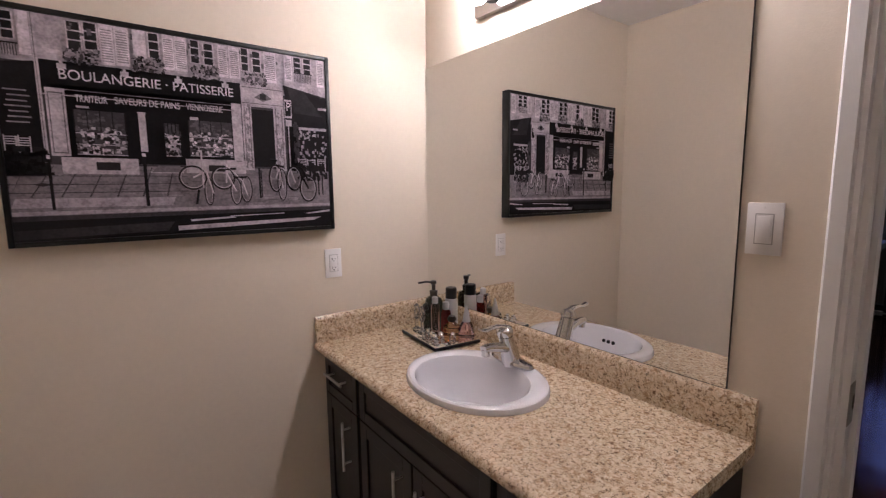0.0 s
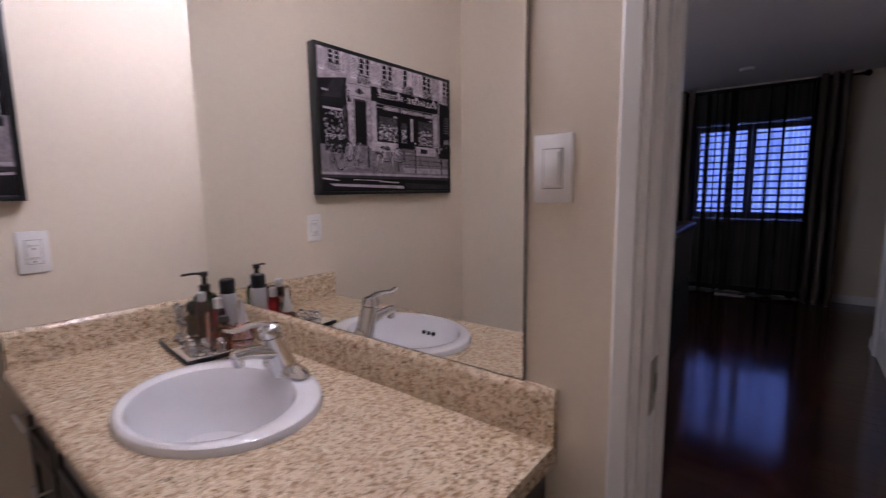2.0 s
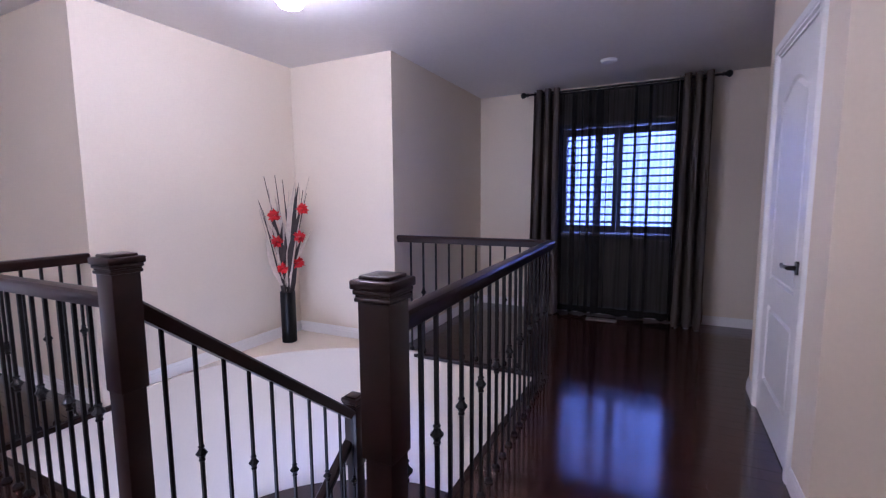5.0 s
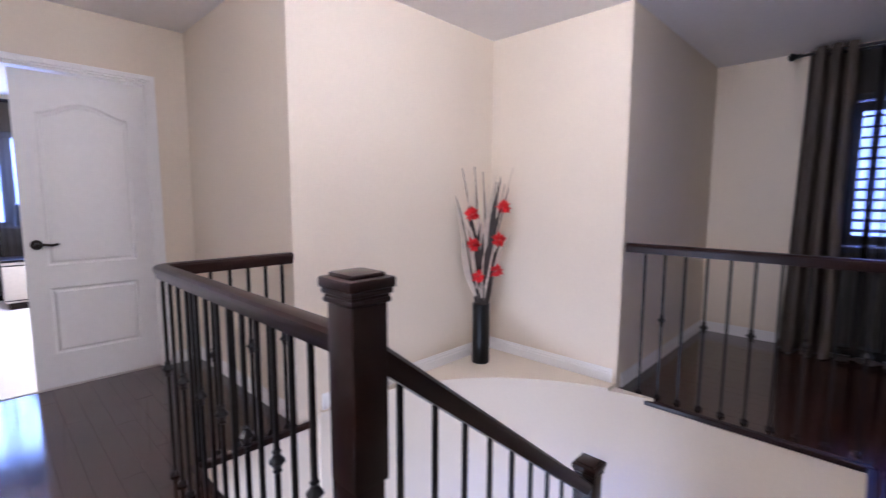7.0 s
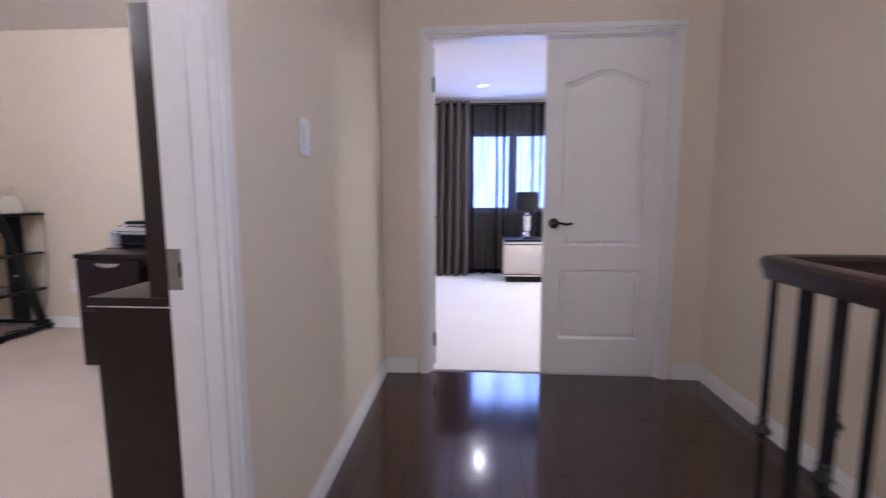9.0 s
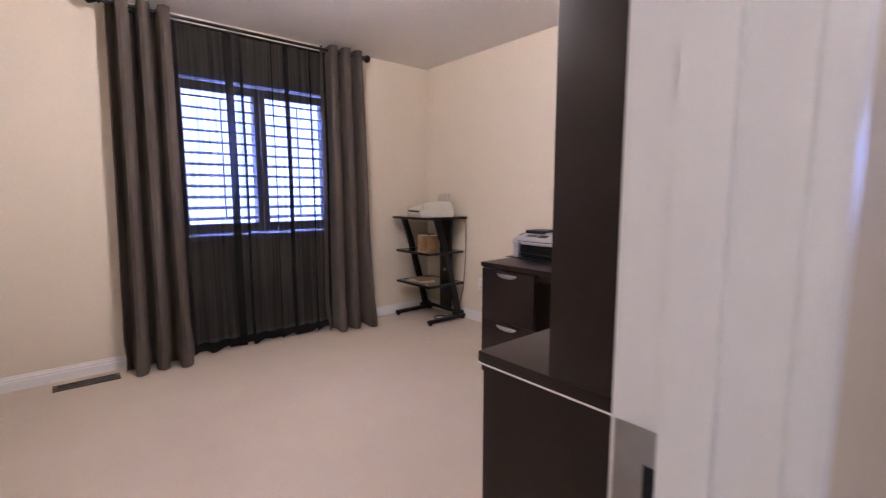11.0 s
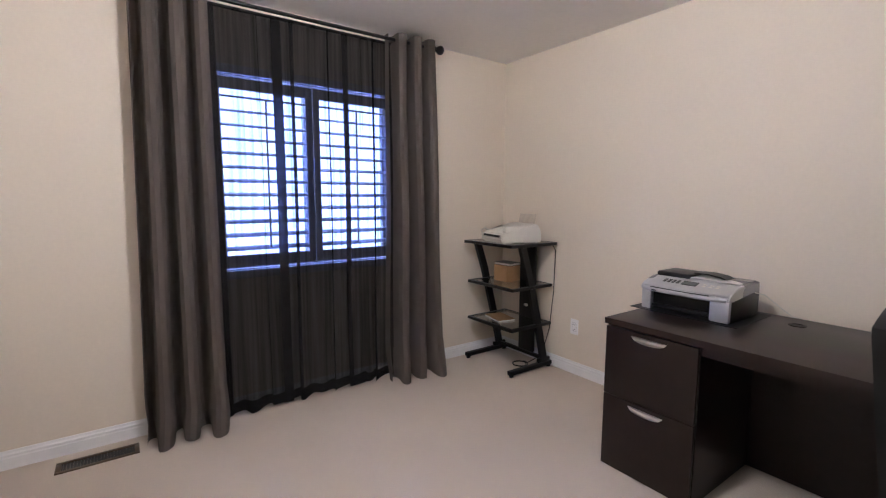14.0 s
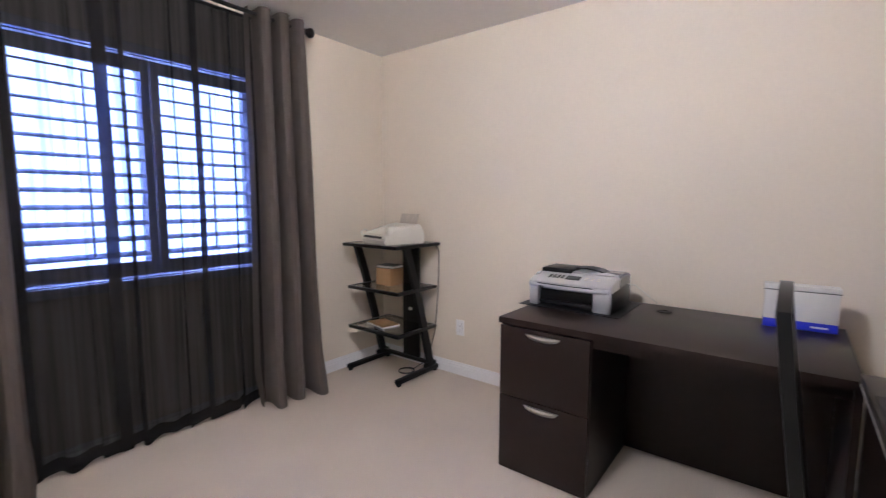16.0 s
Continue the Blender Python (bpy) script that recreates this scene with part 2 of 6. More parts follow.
def finish(name, bm, material, smooth=False):
    bmesh.ops.recalc_face_normals(bm, faces=bm.faces)
    me = bpy.data.meshes.new(name)
    bm.to_mesh(me)
    bm.free()
    me.materials.append(material)
    if smooth:
        for p in me.polygons:
            p.use_smooth = True
        me.set_sharp_from_angle(angle=radians(29))
    return me


def part(name, bm, material, parent, label="", smooth=True):
    ob = new(name, finish(name, bm, material, smooth))
    ob.parent = parent
    if label:
        ob["label"] = label
    return ob


def solid(name, bm, material, label, category="", kind="", group="", smooth=False):
    return tagged(new(name, finish(name, bm, material, smooth)), label, category, group, kind)


def thing(name, m, label, category, group="", kind=""):
    ob = new(name)
    ob.matrix_world = m
    return tagged(ob, label, category, group, kind)


def B(*a, bevel=0.0, seg=2):
    return box(bmesh.new(), *a, bevel=bevel, seg=seg)


def slab(bm, us, vs, inside, put, w0, w1):
    """A sheet with thickness over the grid us x vs, where inside(u, v) holds."""
    cells = {(i, j) for i in range(len(us) - 1) for j in range(len(vs) - 1) if inside((us[i] + us[i + 1]) / 2, (vs[j] + vs[j + 1]) / 2)}
    made = {}

    def v(i, j, k):
        if (i, j, k) not in made:
            made[(i, j, k)] = bm.verts.new(put(us[i], vs[j], (w0, w1)[k]))
        return made[(i, j, k)]

    for i, j in cells:
        bm.faces.new((v(i, j, 0), v(i + 1, j, 0), v(i + 1, j + 1, 0), v(i, j + 1, 0)))
        bm.faces.new((v(i, j, 1), v(i + 1, j, 1), v(i + 1, j + 1, 1), v(i, j + 1, 1)))
        for di, dj, a, b in ((-1, 0, (i, j), (i, j + 1)), (1, 0, (i + 1, j), (i + 1, j + 1)), (0, -1, (i, j), (i + 1, j)), (0, 1, (i, j + 1), (i + 1, j + 1))):
            if (i + di, j + dj) not in cells:
                bm.faces.new((v(*a, 0), v(*b, 0), v(*b, 1), v(*a, 1)))
    return bm


def wall(name, axis, w0, w1, a0, a1, z0, z1, holes=(), label="cream painted plaster wall"):
    us = sorted({a0, a1, *[h for q in holes for h in q[:2]]})
    vs = sorted({z0, z1, *[h for q in holes for h in q[2:]]})
    put = (lambda u, v, w: (w, u, v)) if axis == "y" else (lambda u, v, w: (u, w, v))
    bm = slab(bmesh.new(), us, vs, lambda u, v: not any(q[0] < u < q[1] and q[2] < v < q[3] for q in holes), put, w0, w1)
    return solid(name, bm, PAINT, label, "wall", "structure")

# ---- structure ----
H = 2.44
wall("wall_hall_west", "y", 1.365, 1.475, -1.85, 4.775, 0, H, [(-0.44, 0.352, 0, 2.05), (2.15, 2.99, 0, 2.05)])
wall("wall_bath_north", "x", 1.845, 1.96, -2.285, 1.365, 0, H)
wall("wall_bath_west", "y", -0.355, -0.24, -1.85, 1.845, 0, H)
wall("wall_hall_south", "x", -1.965, -1.85, -0.355, 7.175, 0, H)
wall("wall_hall_north", "x", 4.775, 4.89, 1.365, 5.70, 0, H, [(1.745, 3.17, 0, 2.05)])
wall("wall_recess_east", "y", 3.415, 3.53, 3.345, 4.775, -2.7, H)
wall("wall_stair_north", "x", 3.23, 3.345, 2.6, 5.225, -2.7, H, [(2.5, 3.415, -0.30, 3.0)])
wall("wall_stair_east", "y", 5.11, 5.225, 2.285, 3.23, -2.7, H)
wall("wall_loft_north", "x", 2.17, 2.285, 5.11, 7.06, -0.25, H)
wall("wall_loft_east", "y", 7.06, 7.175, -1.85, 2.285, 0, H, [(0.05, 1.21, 0.885, 2.005)])
wall("wall_closet_west", "y", 4.03, 4.145, -1.85, -0.49, 0, H)
wall("wall_closet_north", "x", -0.49, -0.375, 4.03, 5.40, 0, H, [(4.35, 5.14, 0, 2.05)])
wall("wall_closet_east", "y", 5.285, 5.40, -1.85, -0.49, 0, H)
wall("wall_office_west", "y", -2.285, -2.17, 1.96, 5.57, 0, H, [(3.29, 4.47, 0.885, 2.02)])
wall("wall_office_north", "x", 5.57, 5.685, -2.285, 1.365, 0, H)
wall("wall_office_south", "x", 1.96, 2.20, -2.17, 0.30, 0, H)
wall("wall_office_east", "y", 1.25, 1.365, 4.89, 8.62, 0, H)
wall("wall_bedroom_north", "x", 8.50, 8.615, 1.365, 5.70, 0, H, [(1.93, 3.20, 0.88, 2.02)])
wall("wall_bedroom_east", "y", 5.70, 5.815, 4.775, 8.615, 0, H)
# stair well under the floor
wall("wall_well_south", "x", 0.80, 0.93, 2.70, 5.20, -2.7, -0.26)
wall("wall_well_east", "y", 5.085, 5.20, 0.93, 2.17, -2.7, -0.035)
# The west opening is made up, to hold the stair-well fill lamp.
wall("wall_well_west", "y", 1.9, 2.0, 0.80, 3.345, -2.7, -0.26, [(1.2, 3.0, -2.6, -0.5)])
solid("floor_below", B(1.9, 5.225, 0.8, 3.345, -2.75, -2.70), HARDWOOD, "dark hardwood floor of the storey below", "floor", "structure")

solid("ceiling", B(-2.4, 7.3, -2.0, 8.7, H, H + 0.12), CEIL, "white painted ceiling", "ceiling", "structure")
WELL = (2.89, 5.11, 0.95, 3.235)
bm = slab(bmesh.new(), [1.42, 2.865, 3.46, 5.11, 7.06], [-1.85, 0.925, 2.17, 3.235, 4.83],
          lambda x, y: not (2.865 < x < 5.11 and 0.925 < y < 3.235) and not (x > 3.46 and y > 2.17), lambda u, v, w: (u, v, w), -0.26, -0.012)
floor = solid("floor_hall", bm, HARDWOOD, "dark espresso hardwood plank floor, polished", "floor", "structure")
solid("floor_office", B(-2.17, 1.42, 1.96, 5.57, -0.2, 0.0), CARPET, "beige cut-pile carpet", "floor", "structure")
solid("floor_bath", B(-0.24, 1.42, -1.85, 1.845, -0.2, 0.0), mat("pale_floor_tile", (0.55, 0.50, 0.44), 0.3), "pale bathroom floor", "floor", "structure")
solid("floor_bedroom", B(1.365, 5.70, 4.83, 8.5, -0.2, 0.002), CARPET2, "pale cream bedroom carpet", "floor", "structure")
solid("floor_closet", B(4.145, 5.285, -1.85, -0.40, -0.2, 0.001), CARPET, "beige carpet in the closet", "floor", "structure")

# ground outside
solid("ground", B(-400, 400, -400, 400, -6.2, -6.0), mat("pale_ground", (0.35, 0.36, 0.36), 0.9), "pale ground outside the house", "ground", "structure")

# curved ledge in the stair corner


def bulge(a):
    """Extra radius of the corner curve where it runs out into the straight wall."""
    return 0.087 * max(0.0, 1 - a / 40) ** 2


ARC = [(3.72 + (1.278 + bulge(a)) * math.cos(radians(a)), 1.93 + (1.278 + bulge(a)) * math.sin(radians(a))) for a in [90 * i / 28 for i in range(29)]]


def prism(bm, outline, z0, z1):
    lo = [bm.verts.new((x, y, z0)) for x, y in outline]
    hi = [bm.verts.new((x, y, z1)) for x, y in outline]
    n = len(outline)
    bm.faces.new(lo[::-1])
    bm.faces.new(hi)
    for i in range(n):
        bm.faces.new((lo[i], lo[(i + 1) % n], hi[(i + 1) % n], hi[i]))
    return bm


solid("wall_curved", prism(bmesh.new(), ARC + [(3.535, 3.208), (3.535, 3.2295), (5.1095, 3.2295), (5.1095, 1.93)], -2.7, 0.015), PAINT, "curved cream wall of the stair well", "wall", "structure", smooth=True)
LEDGE = [(3.72 + (1.264 + bulge(a)) * math.cos(radians(a)), 1.93 + (1.264 + bulge(a)) * math.sin(radians(a))) for a in [11 + 79 * i / 28 for i in range(29)]]
solid("ledge", prism(bmesh.new(), LEDGE + [(3.54, 3.194), (3.54, 3.229), (5.109, 3.229), (5.109, LEDGE[0][1])], 0.015, 0.04), PAINT, "painted curved corner ledge", "ledge", "structure", smooth=True)


def moulding(name, path, profile, material=WHITE, label="white moulded baseboard", category="baseboard"):
    return solid(name, sweep(bmesh.new(), path, profile), material, label, category, "structure")


def base(path):
    """Baseboard along a wall; the room lies to the right of the path."""
    return moulding("baseboard", path, [(0.0, 0.0), (0.013, 0.0), (0.013, 0.055), (0.010, 0.062), (0.010, 0.072), (0.006, 0.080), (0.004, 0.092), (0.0, 0.092)])


base([(1.475, 3.056, 0), (1.475, 4.775, 0)])
base([(1.475, 0.421, 0), (1.475, 2.06, 0)])
base([(1.475, 4.775, 0), (1.675, 4.775, 0)])
base([(3.24, 4.775, 0), (3.415, 4.775, 0)])
base([(3.415, 4.775, 0), (3.415, 3.30, 0)])
base([(5.17, 2.17, 0), (7.06, 2.17, 0)])
base([(7.06, 2.17, 0), (7.06, -1.85, 0)])
base([(5.40, -1.85, 0), (5.40, -0.375, 0)][::-1])
base([(5.40, -0.375, 0), (5.21, -0.375, 0)])
base([(4.28, -0.375, 0), (4.03, -0.375, 0)])
base([(4.03, -0.375, 0), (4.03, -1.85, 0)])
base([(-2.17, 2.20, 0), (-2.17, 5.57, 0)])
base([(-2.17, 5.57, 0), (1.365, 5.57, 0)])
base([(1.365, 4.89, 0), (1.365, 8.5, 0)])
base([(1.365, 8.5, 0), (5.70, 8.5, 0)])
base([(3.56, 3.23, 0.04), (5.11, 3.23, 0.04)])
base([(5.11, 3.23, 0.04), (5.11, 2.20, 0.04)])


def casing(side, w, a0, a1, top, out, name="trim", k=1.0):
    """White moulded casing round an opening. side: the axis along the wall; out: +1 or -1, the way it faces."""
    prof = [(0.0, 0.0), (0.004, 0.014), (0.018, 0.010), (0.024, 0.017), (0.060, 0.017), (0.066, 0.010), (0.070, 0.0)]
    bm = bmesh.new()
    rings = []
    for a, z, da, dz in ((a0, 0, -1, 0), (a0, top, -1, 1), (a1, top, 1, 1), (a1, 0, 1, 0)):
        ring = []
        for s, h in prof:
            s *= k
            aa, zz, ww = a + da * s, z + dz * s, w + out * h
            ring.append(bm.verts.new((ww, aa, zz) if side == "y" else (aa, ww, zz)))
        rings.append(ring)
    n = len(prof)
    for p, q in zip(rings, rings[1:]):
        for i in range(n):
            bm.faces.new((p[i], p[(i + 1) % n], q[(i + 1) % n], q[i]))
    bm.faces.new(rings[0])
    bm.faces.new(rings[-1])
    return solid(name, bm, WHITE, "white moulded door casing", "trim", "structure")


def jamb(side, w0, w1, a0, a1, top):
    """White lining of an opening, with a stop bead."""
    bm = bmesh.new()
    t = 0.018
    mid = (w0 + w1) / 2
    for p, q, z0, z1 in ((a0, a0 + t, 0, top), (a1 - t, a1, 0, top), (a0 + t, a1 - t, top - t, top)):
        box(bm, *((w0, w1, p, q) if side == "y" else (p, q, w0, w1)), z0, z1)
    for p, q, z0, z1 in ((a0 + t, a0 + t + 0.011, 0, top - t), (a1 - t - 0.011, a1 - t, 0, top - t)):
        box(bm, *((mid - 0.018, mid + 0.018, p, q) if side == "y" else (p, q, mid - 0.018, mid + 0.018)), z0, z1)
    return solid("door_jamb", bm, WHITE, "white painted door jamb", "door frame", "structure")


for w0, w1, a0, a1, sd in ((1.365, 1.475, -0.44, 0.352, "y"), (1.365, 1.475, 2.15, 2.99, "y"), (4.775, 4.89, 1.745, 3.17, "x"), (-0.49, -0.375, 4.35, 5.14, "x")):
    jamb(sd, w0 - 0.001, w1 + 0.001, a0, a1, 2.05)
    casing(sd, w0, a0 + 0.006, a1 - 0.006, 2.044, -1, k=0.74)
    casing(sd, w1, a0 + 0.006, a1 - 0.006, 2.044, 1)

# ---- stairs and railings ----
bm = bmesh.new()
for x0, x1, y0, y1 in ((2.865, 2.90, 0.94, 3.245), (2.90, 3.50, 3.205, 3.245), (5.075, 5.115, 0.94, 2.165), (2.90, 5.075, 0.92, 0.96)):
    box(bm, x0, x1, y0, y1, -0.03, 0.002, bevel=0.006)
solid("floor_nosing", bm, RAILWOOD, "dark wood nosing round the stair well", "trim", "structure")
bm = box(box(bmesh.new(), 2.865, 2.884, 1.90, 3.235, -0.26, -0.03), 2.884, 5.09, 0.93, 0.945, -0.26, -0.03)
box(bm, 2.87, 3.46, 3.2105, 3.229, -0.32, -0.03)
solid("fascia", bm, PAINT, "cream face of the floor edge", "trim", "structure")

RISE, RUN, Y_S, Y_N = 0.19, 0.262, 0.95, 1.86
for i in range(5):
    st = thing("stair_tread", pose(2.89 + RUN * i, 0, -RISE * (i + 1)), "dark hardwood stair tread with a riser", "stair step", "upper flight")
    part("tread", B(-0.02, RUN + 0.012, Y_S, Y_N, -0.034, 0, bevel=0.008), HARDWOOD, st)
    part("riser", B(-0.018, 0.0, Y_S, Y_N, 0.001, RISE - 0.036), HARDWOOD, st)
Z_L = -RISE * 6
solid("landing", B(4.20, 5.085, 0.93, 3.22, Z_L - 0.2, Z_L, bevel=0.005), HARDWOOD, "dark hardwood stair landing", "stair landing", "structure")
for i in range(5):
    st = thing("stair_tread", pose(4.20 - RUN * i, 0, Z_L - RISE * (i + 1)), "dark hardwood stair tread with a riser", "stair step", "lower flight")
    part("tread", B(-RUN - 0.012, 0.02, 1.90, 3.20, -0.034, 0, bevel=0.008), HARDWOOD, st)
    part("riser", B(0.0, 0.018, 1.90, 3.20, 0.001, RISE - 0.036), HARDWOOD, st)
bm = prism(bmesh.new(), [(2.87, -0.03), (2.87, -0.42), (4.2, -1.42), (4.2, -0.98)], 1.862, 1.90)
for v in bm.verts:
    v.co = (v.co.x, v.co.z, v.co.y)
solid("stringer", bm, RAILWOOD, "dark wood stair stringer", "stringer", "structure")

RAIL = [(-0.022, -0.058), (0.022, -0.058), (0.026, -0.040), (0.033, -0.026), (0.033, -0.012), (0.024, -0.003), (0.012, 0.0), (-0.012, 0.0), (-0.024, -0.003), (-0.033, -0.012), (-0.033, -0.026), (-0.026, -0.040)]


def newel(x, y, z0, top):
    nw = thing("newel_post", pose(x, y, z0), "dark espresso square newel post with a stepped cap", "newel post", "stair newels")
    h = top - z0
    bm = B(-0.039, 0.039, -0.039, 0.039, 0, h - 0.05, bevel=0.003)
    box(bm, -0.046, 0.046, -0.046, 0.046, h - 0.47, h - 0.05, bevel=0.004)
    part("post", bm, RAILWOOD, nw)
    part("base_block", B(-0.050, 0.050, -0.050, 0.050, 0, 0.17, bevel=0.006), RAILWOOD, nw)
    bm = B(-0.053, 0.053, -0.053, 0.053, h - 0.066, h - 0.053, bevel=0.005, seg=3)
    box(bm, -0.049, 0.049, -0.049, 0.049, h - 0.055, h - 0.046)
    box(bm, -0.055, 0.055, -0.055, 0.055, h - 0.047, h - 0.034, bevel=0.004, seg=3)
    box(bm, -0.060, 0.060, -0.060, 0.060, h - 0.034, h - 0.010, bevel=0.005, seg=2)
    box(bm, -0.044, 0.044, -0.044, 0.044, h - 0.012, h, bevel=0.005)
    part("cap", bm, RAILWOOD, nw)
    return nw


newel(2.815, 1.805, 0, 1.095)
newel(2.875, 0.785, 0, 1.085)
newel(4.18, 1.905, Z_L, 0.028)


def railing(name, path, posts, label):
    """A handrail along path; posts: (x, y, foot, top, knuckle or 0)."""
    rl = thing(name, pose(0, 0, 0), label, "railing", "stair railings")
    part("handrail", sweep(bmesh.new(), path, RAIL), RAILWOOD, rl)
    for x, y, z0, z1, k in posts:
        ob = part("baluster", box(bmesh.new(), x - 0.0065, x + 0.0065, y - 0.0065, y + 0.0065, z0, z1), IRON, rl, smooth=False)
        part("shoe", lathe(bmesh.new(), [(0.011, 0), (0.020, 0.0), (0.020, 0.010), (0.011, 0.022)], pose(x, y, z0), 8), IRON, ob)
        if k:
            bm = lathe(bmesh.new(), [(0.008, -0.036), (0.014, -0.030), (0.010, -0.022), (0.015, -0.011), (0.024, 0.0), (0.015, 0.011), (0.010, 0.022), (0.014, 0.030), (0.008, 0.036)], pose(x, y, z0 + k), 8)
            part("knuckle", bm, IRON, ob)
    return rl


def level(a, b, n, first, top=0.955, odd=0):
    """Balusters from a to b, every other one with a knuckle half-way up."""
    out = []
    for i in range(n):
        f = (i + first) / (n - 1 + 2 * first)
        x, y = a[0] + (b[0] - a[0]) * f, a[1] + (b[1] - a[1]) * f
        out.append((x, y, 0.0, top - 0.055, 0.50 if i % 2 == odd else 0))
    return out


LEVEL = "dark wood handrail on black iron balusters with knuckles"
railing("railing", [(2.81, 1.85, 0.965), (2.80, 3.19, 0.963), (2.803, 3.222, 0.963), (2.815, 3.243, 0.962), (2.838, 3.255, 0.962), (2.87, 3.258, 0.962), (3.415, 3.258, 0.962)],
        level((2.80, 3.217), (2.81, 1.895), 14, 0, 0.962) + level((2.92, 3.258), (3.362, 3.258), 6, 0, 0.962, 1), LEVEL)
railing("railing", [(2.92, 0.80, 0.97), (5.12, 0.885, 0.97), (5.16, 0.892, 0.97), (5.175, 0.91, 0.97), (5.18, 0.95, 0.97), (5.18, 2.17, 0.97)],
        level((2.875, 0.795), (5.17, 0.885), 20, 1.0, 0.97) + level((5.18, 0.885), (5.18, 2.17), 10, 1.0, 0.97), LEVEL)
SL = -0.775
railing("stair_railing", [(2.86, 1.825, 0.94), (4.14, 1.895, 0.94 + SL * 1.28)],
        [(2.89 + RUN * i + dx, 1.835 + 0.045 * (RUN * i + dx), -RISE * (i + 1), 0.925 + SL * (RUN * i + dx) - 0.06, (0.42 if j else 0)) for i in range(5) for j, dx in enumerate((0.07, 0.20))], "sloping dark handrail on black iron balusters beside the stair")
railing("stair_railing", [(4.14, 1.93, -0.26), (2.95, 1.93, -0.26 + SL * 1.19)],
        [(4.18 - RUN * i - dx, 1.93, Z_L - RISE * (i + 1), -0.26 + SL * (RUN * i + dx - 0.04) - 0.06, (0.42 if j else 0)) for i in range(4) for j, dx in enumerate((0.09, 0.22))], "sloping dark handrail of the lower stair flight")

# ---- doors ----


def door_leaf(name, m, w, h, label, knob_side=1, thick=0.035, both=True, hinges=(0.18, 1.80), hinge_side=-1):
    """A white moulded two-panel door with an arched top panel. Its hinge edge is at local x = 0, it runs along +x."""
    d = thing(name, m, label, "door", kind="structure")
    core = thick / 2 - 0.0125
    bm = B(0.001, w - 0.001, -core, core, 0.009, h - 0.001)
    mx = 0.105 * w / 0.7

    def arch(u):
        return 0.075 * (1 - (2 * u - 1) ** 2) ** 2

    for s in (-1, 1):
        def flat(outline, lo, hi):
            n = len(outline)
            p = [bm.verts.new((x, s * lo, z)) for x, z in outline]
            q = [bm.verts.new((x, s * hi, z)) for x, z in outline]
            bm.faces.new(q)
            for i in range(n):
                bm.faces.new((p[i], p[(i + 1) % n], q[(i + 1) % n], q[i]))

        f = thick / 2
        flat([(0, 0.008), (mx, 0.008), (mx, h), (0, h)], core, f)
        flat([(w - mx, 0.008), (w, 0.008), (w, h), (w - mx, h)], core, f)
        flat([(mx, 0.008), (w - mx, 0.008), (w - mx, 0.225), (mx, 0.225)], core, f)
        flat([(mx, 0.665), (w - mx, 0.665), (w - mx, 0.81), (mx, 0.81)], core, f)
        zt = h - 0.245
        n = 16
        flat([(w - mx, h), (mx, h)] + [(mx + (w - 2 * mx) * i / n, zt + arch(i / n)) for i in range(n + 1)], core, f)
        for z0, z1, ar in ((0.225, 0.665, 0), (0.81, zt, 1)):
            outline = [(mx, z0), (w - mx, z0)] + [(w - mx - (w - 2 * mx) * i / n, z1 + ar * arch(1 - i / n)) for i in range(n + 1)]
            cx, cz = w / 2, (z0 + z1) / 2
            rings = []
            for k, y in ((0.0, f), (0.003, f - 0.001), (0.012, f - 0.0115), (0.019, f - 0.0122), (0.032, f - 0.002)):
                sx, sz = 1 - 2 * k / (w - 2 * mx), 1 - 2 * k / (z1 - z0)
                rings.append([bm.verts.new((cx + (x - cx) * sx, s * y, cz + (z - cz) * sz)) for x, z in outline])
            for p, q in zip(rings, rings[1:]):
                for i in range(len(p)):
                    bm.faces.new((p[i], p[(i + 1) % len(p)], q[(i + 1) % len(p)], q[i]))
            bm.faces.new(rings[-1])
    part("door_panel", bm, DOORWHITE, d, smooth=False)
    for s in (-1, 1):
        bm = bmesh.new()
        kx = w - 0.06
        rod(bm, (kx, s * thick / 2, 0.95), (kx, s * (thick / 2 + 0.012), 0.95), 0.031, n=20)
        rod(bm, (kx, s * (thick / 2 + 0.012), 0.95), (kx, s * (thick / 2 + 0.045), 0.95), 0.011)
        tube(bm, [(kx + 0.01, s * (thick / 2 + 0.045), 0.95), (kx - 0.03, s * (thick / 2 + 0.047), 0.953), (kx - 0.07, s * (thick / 2 + 0.047), 0.945), (kx - 0.105, s * (thick / 2 + 0.044), 0.952)], 0.008)
        part("lever_handle", bm, BRONZE, d, "dark bronze lever handle")
    for z in hinges:
        bm = rod(bmesh.new(), (-0.004, hinge_side * (thick / 2 + 0.004), z - 0.045), (-0.004, hinge_side * (thick / 2 + 0.004), z + 0.045), 0.006)
        box(bm, -0.004, 0.0005, -thick / 2, thick / 2, z - 0.045, z + 0.045)
        part("hinge", bm, BRONZE, d, "dark bronze hinge")
    return d


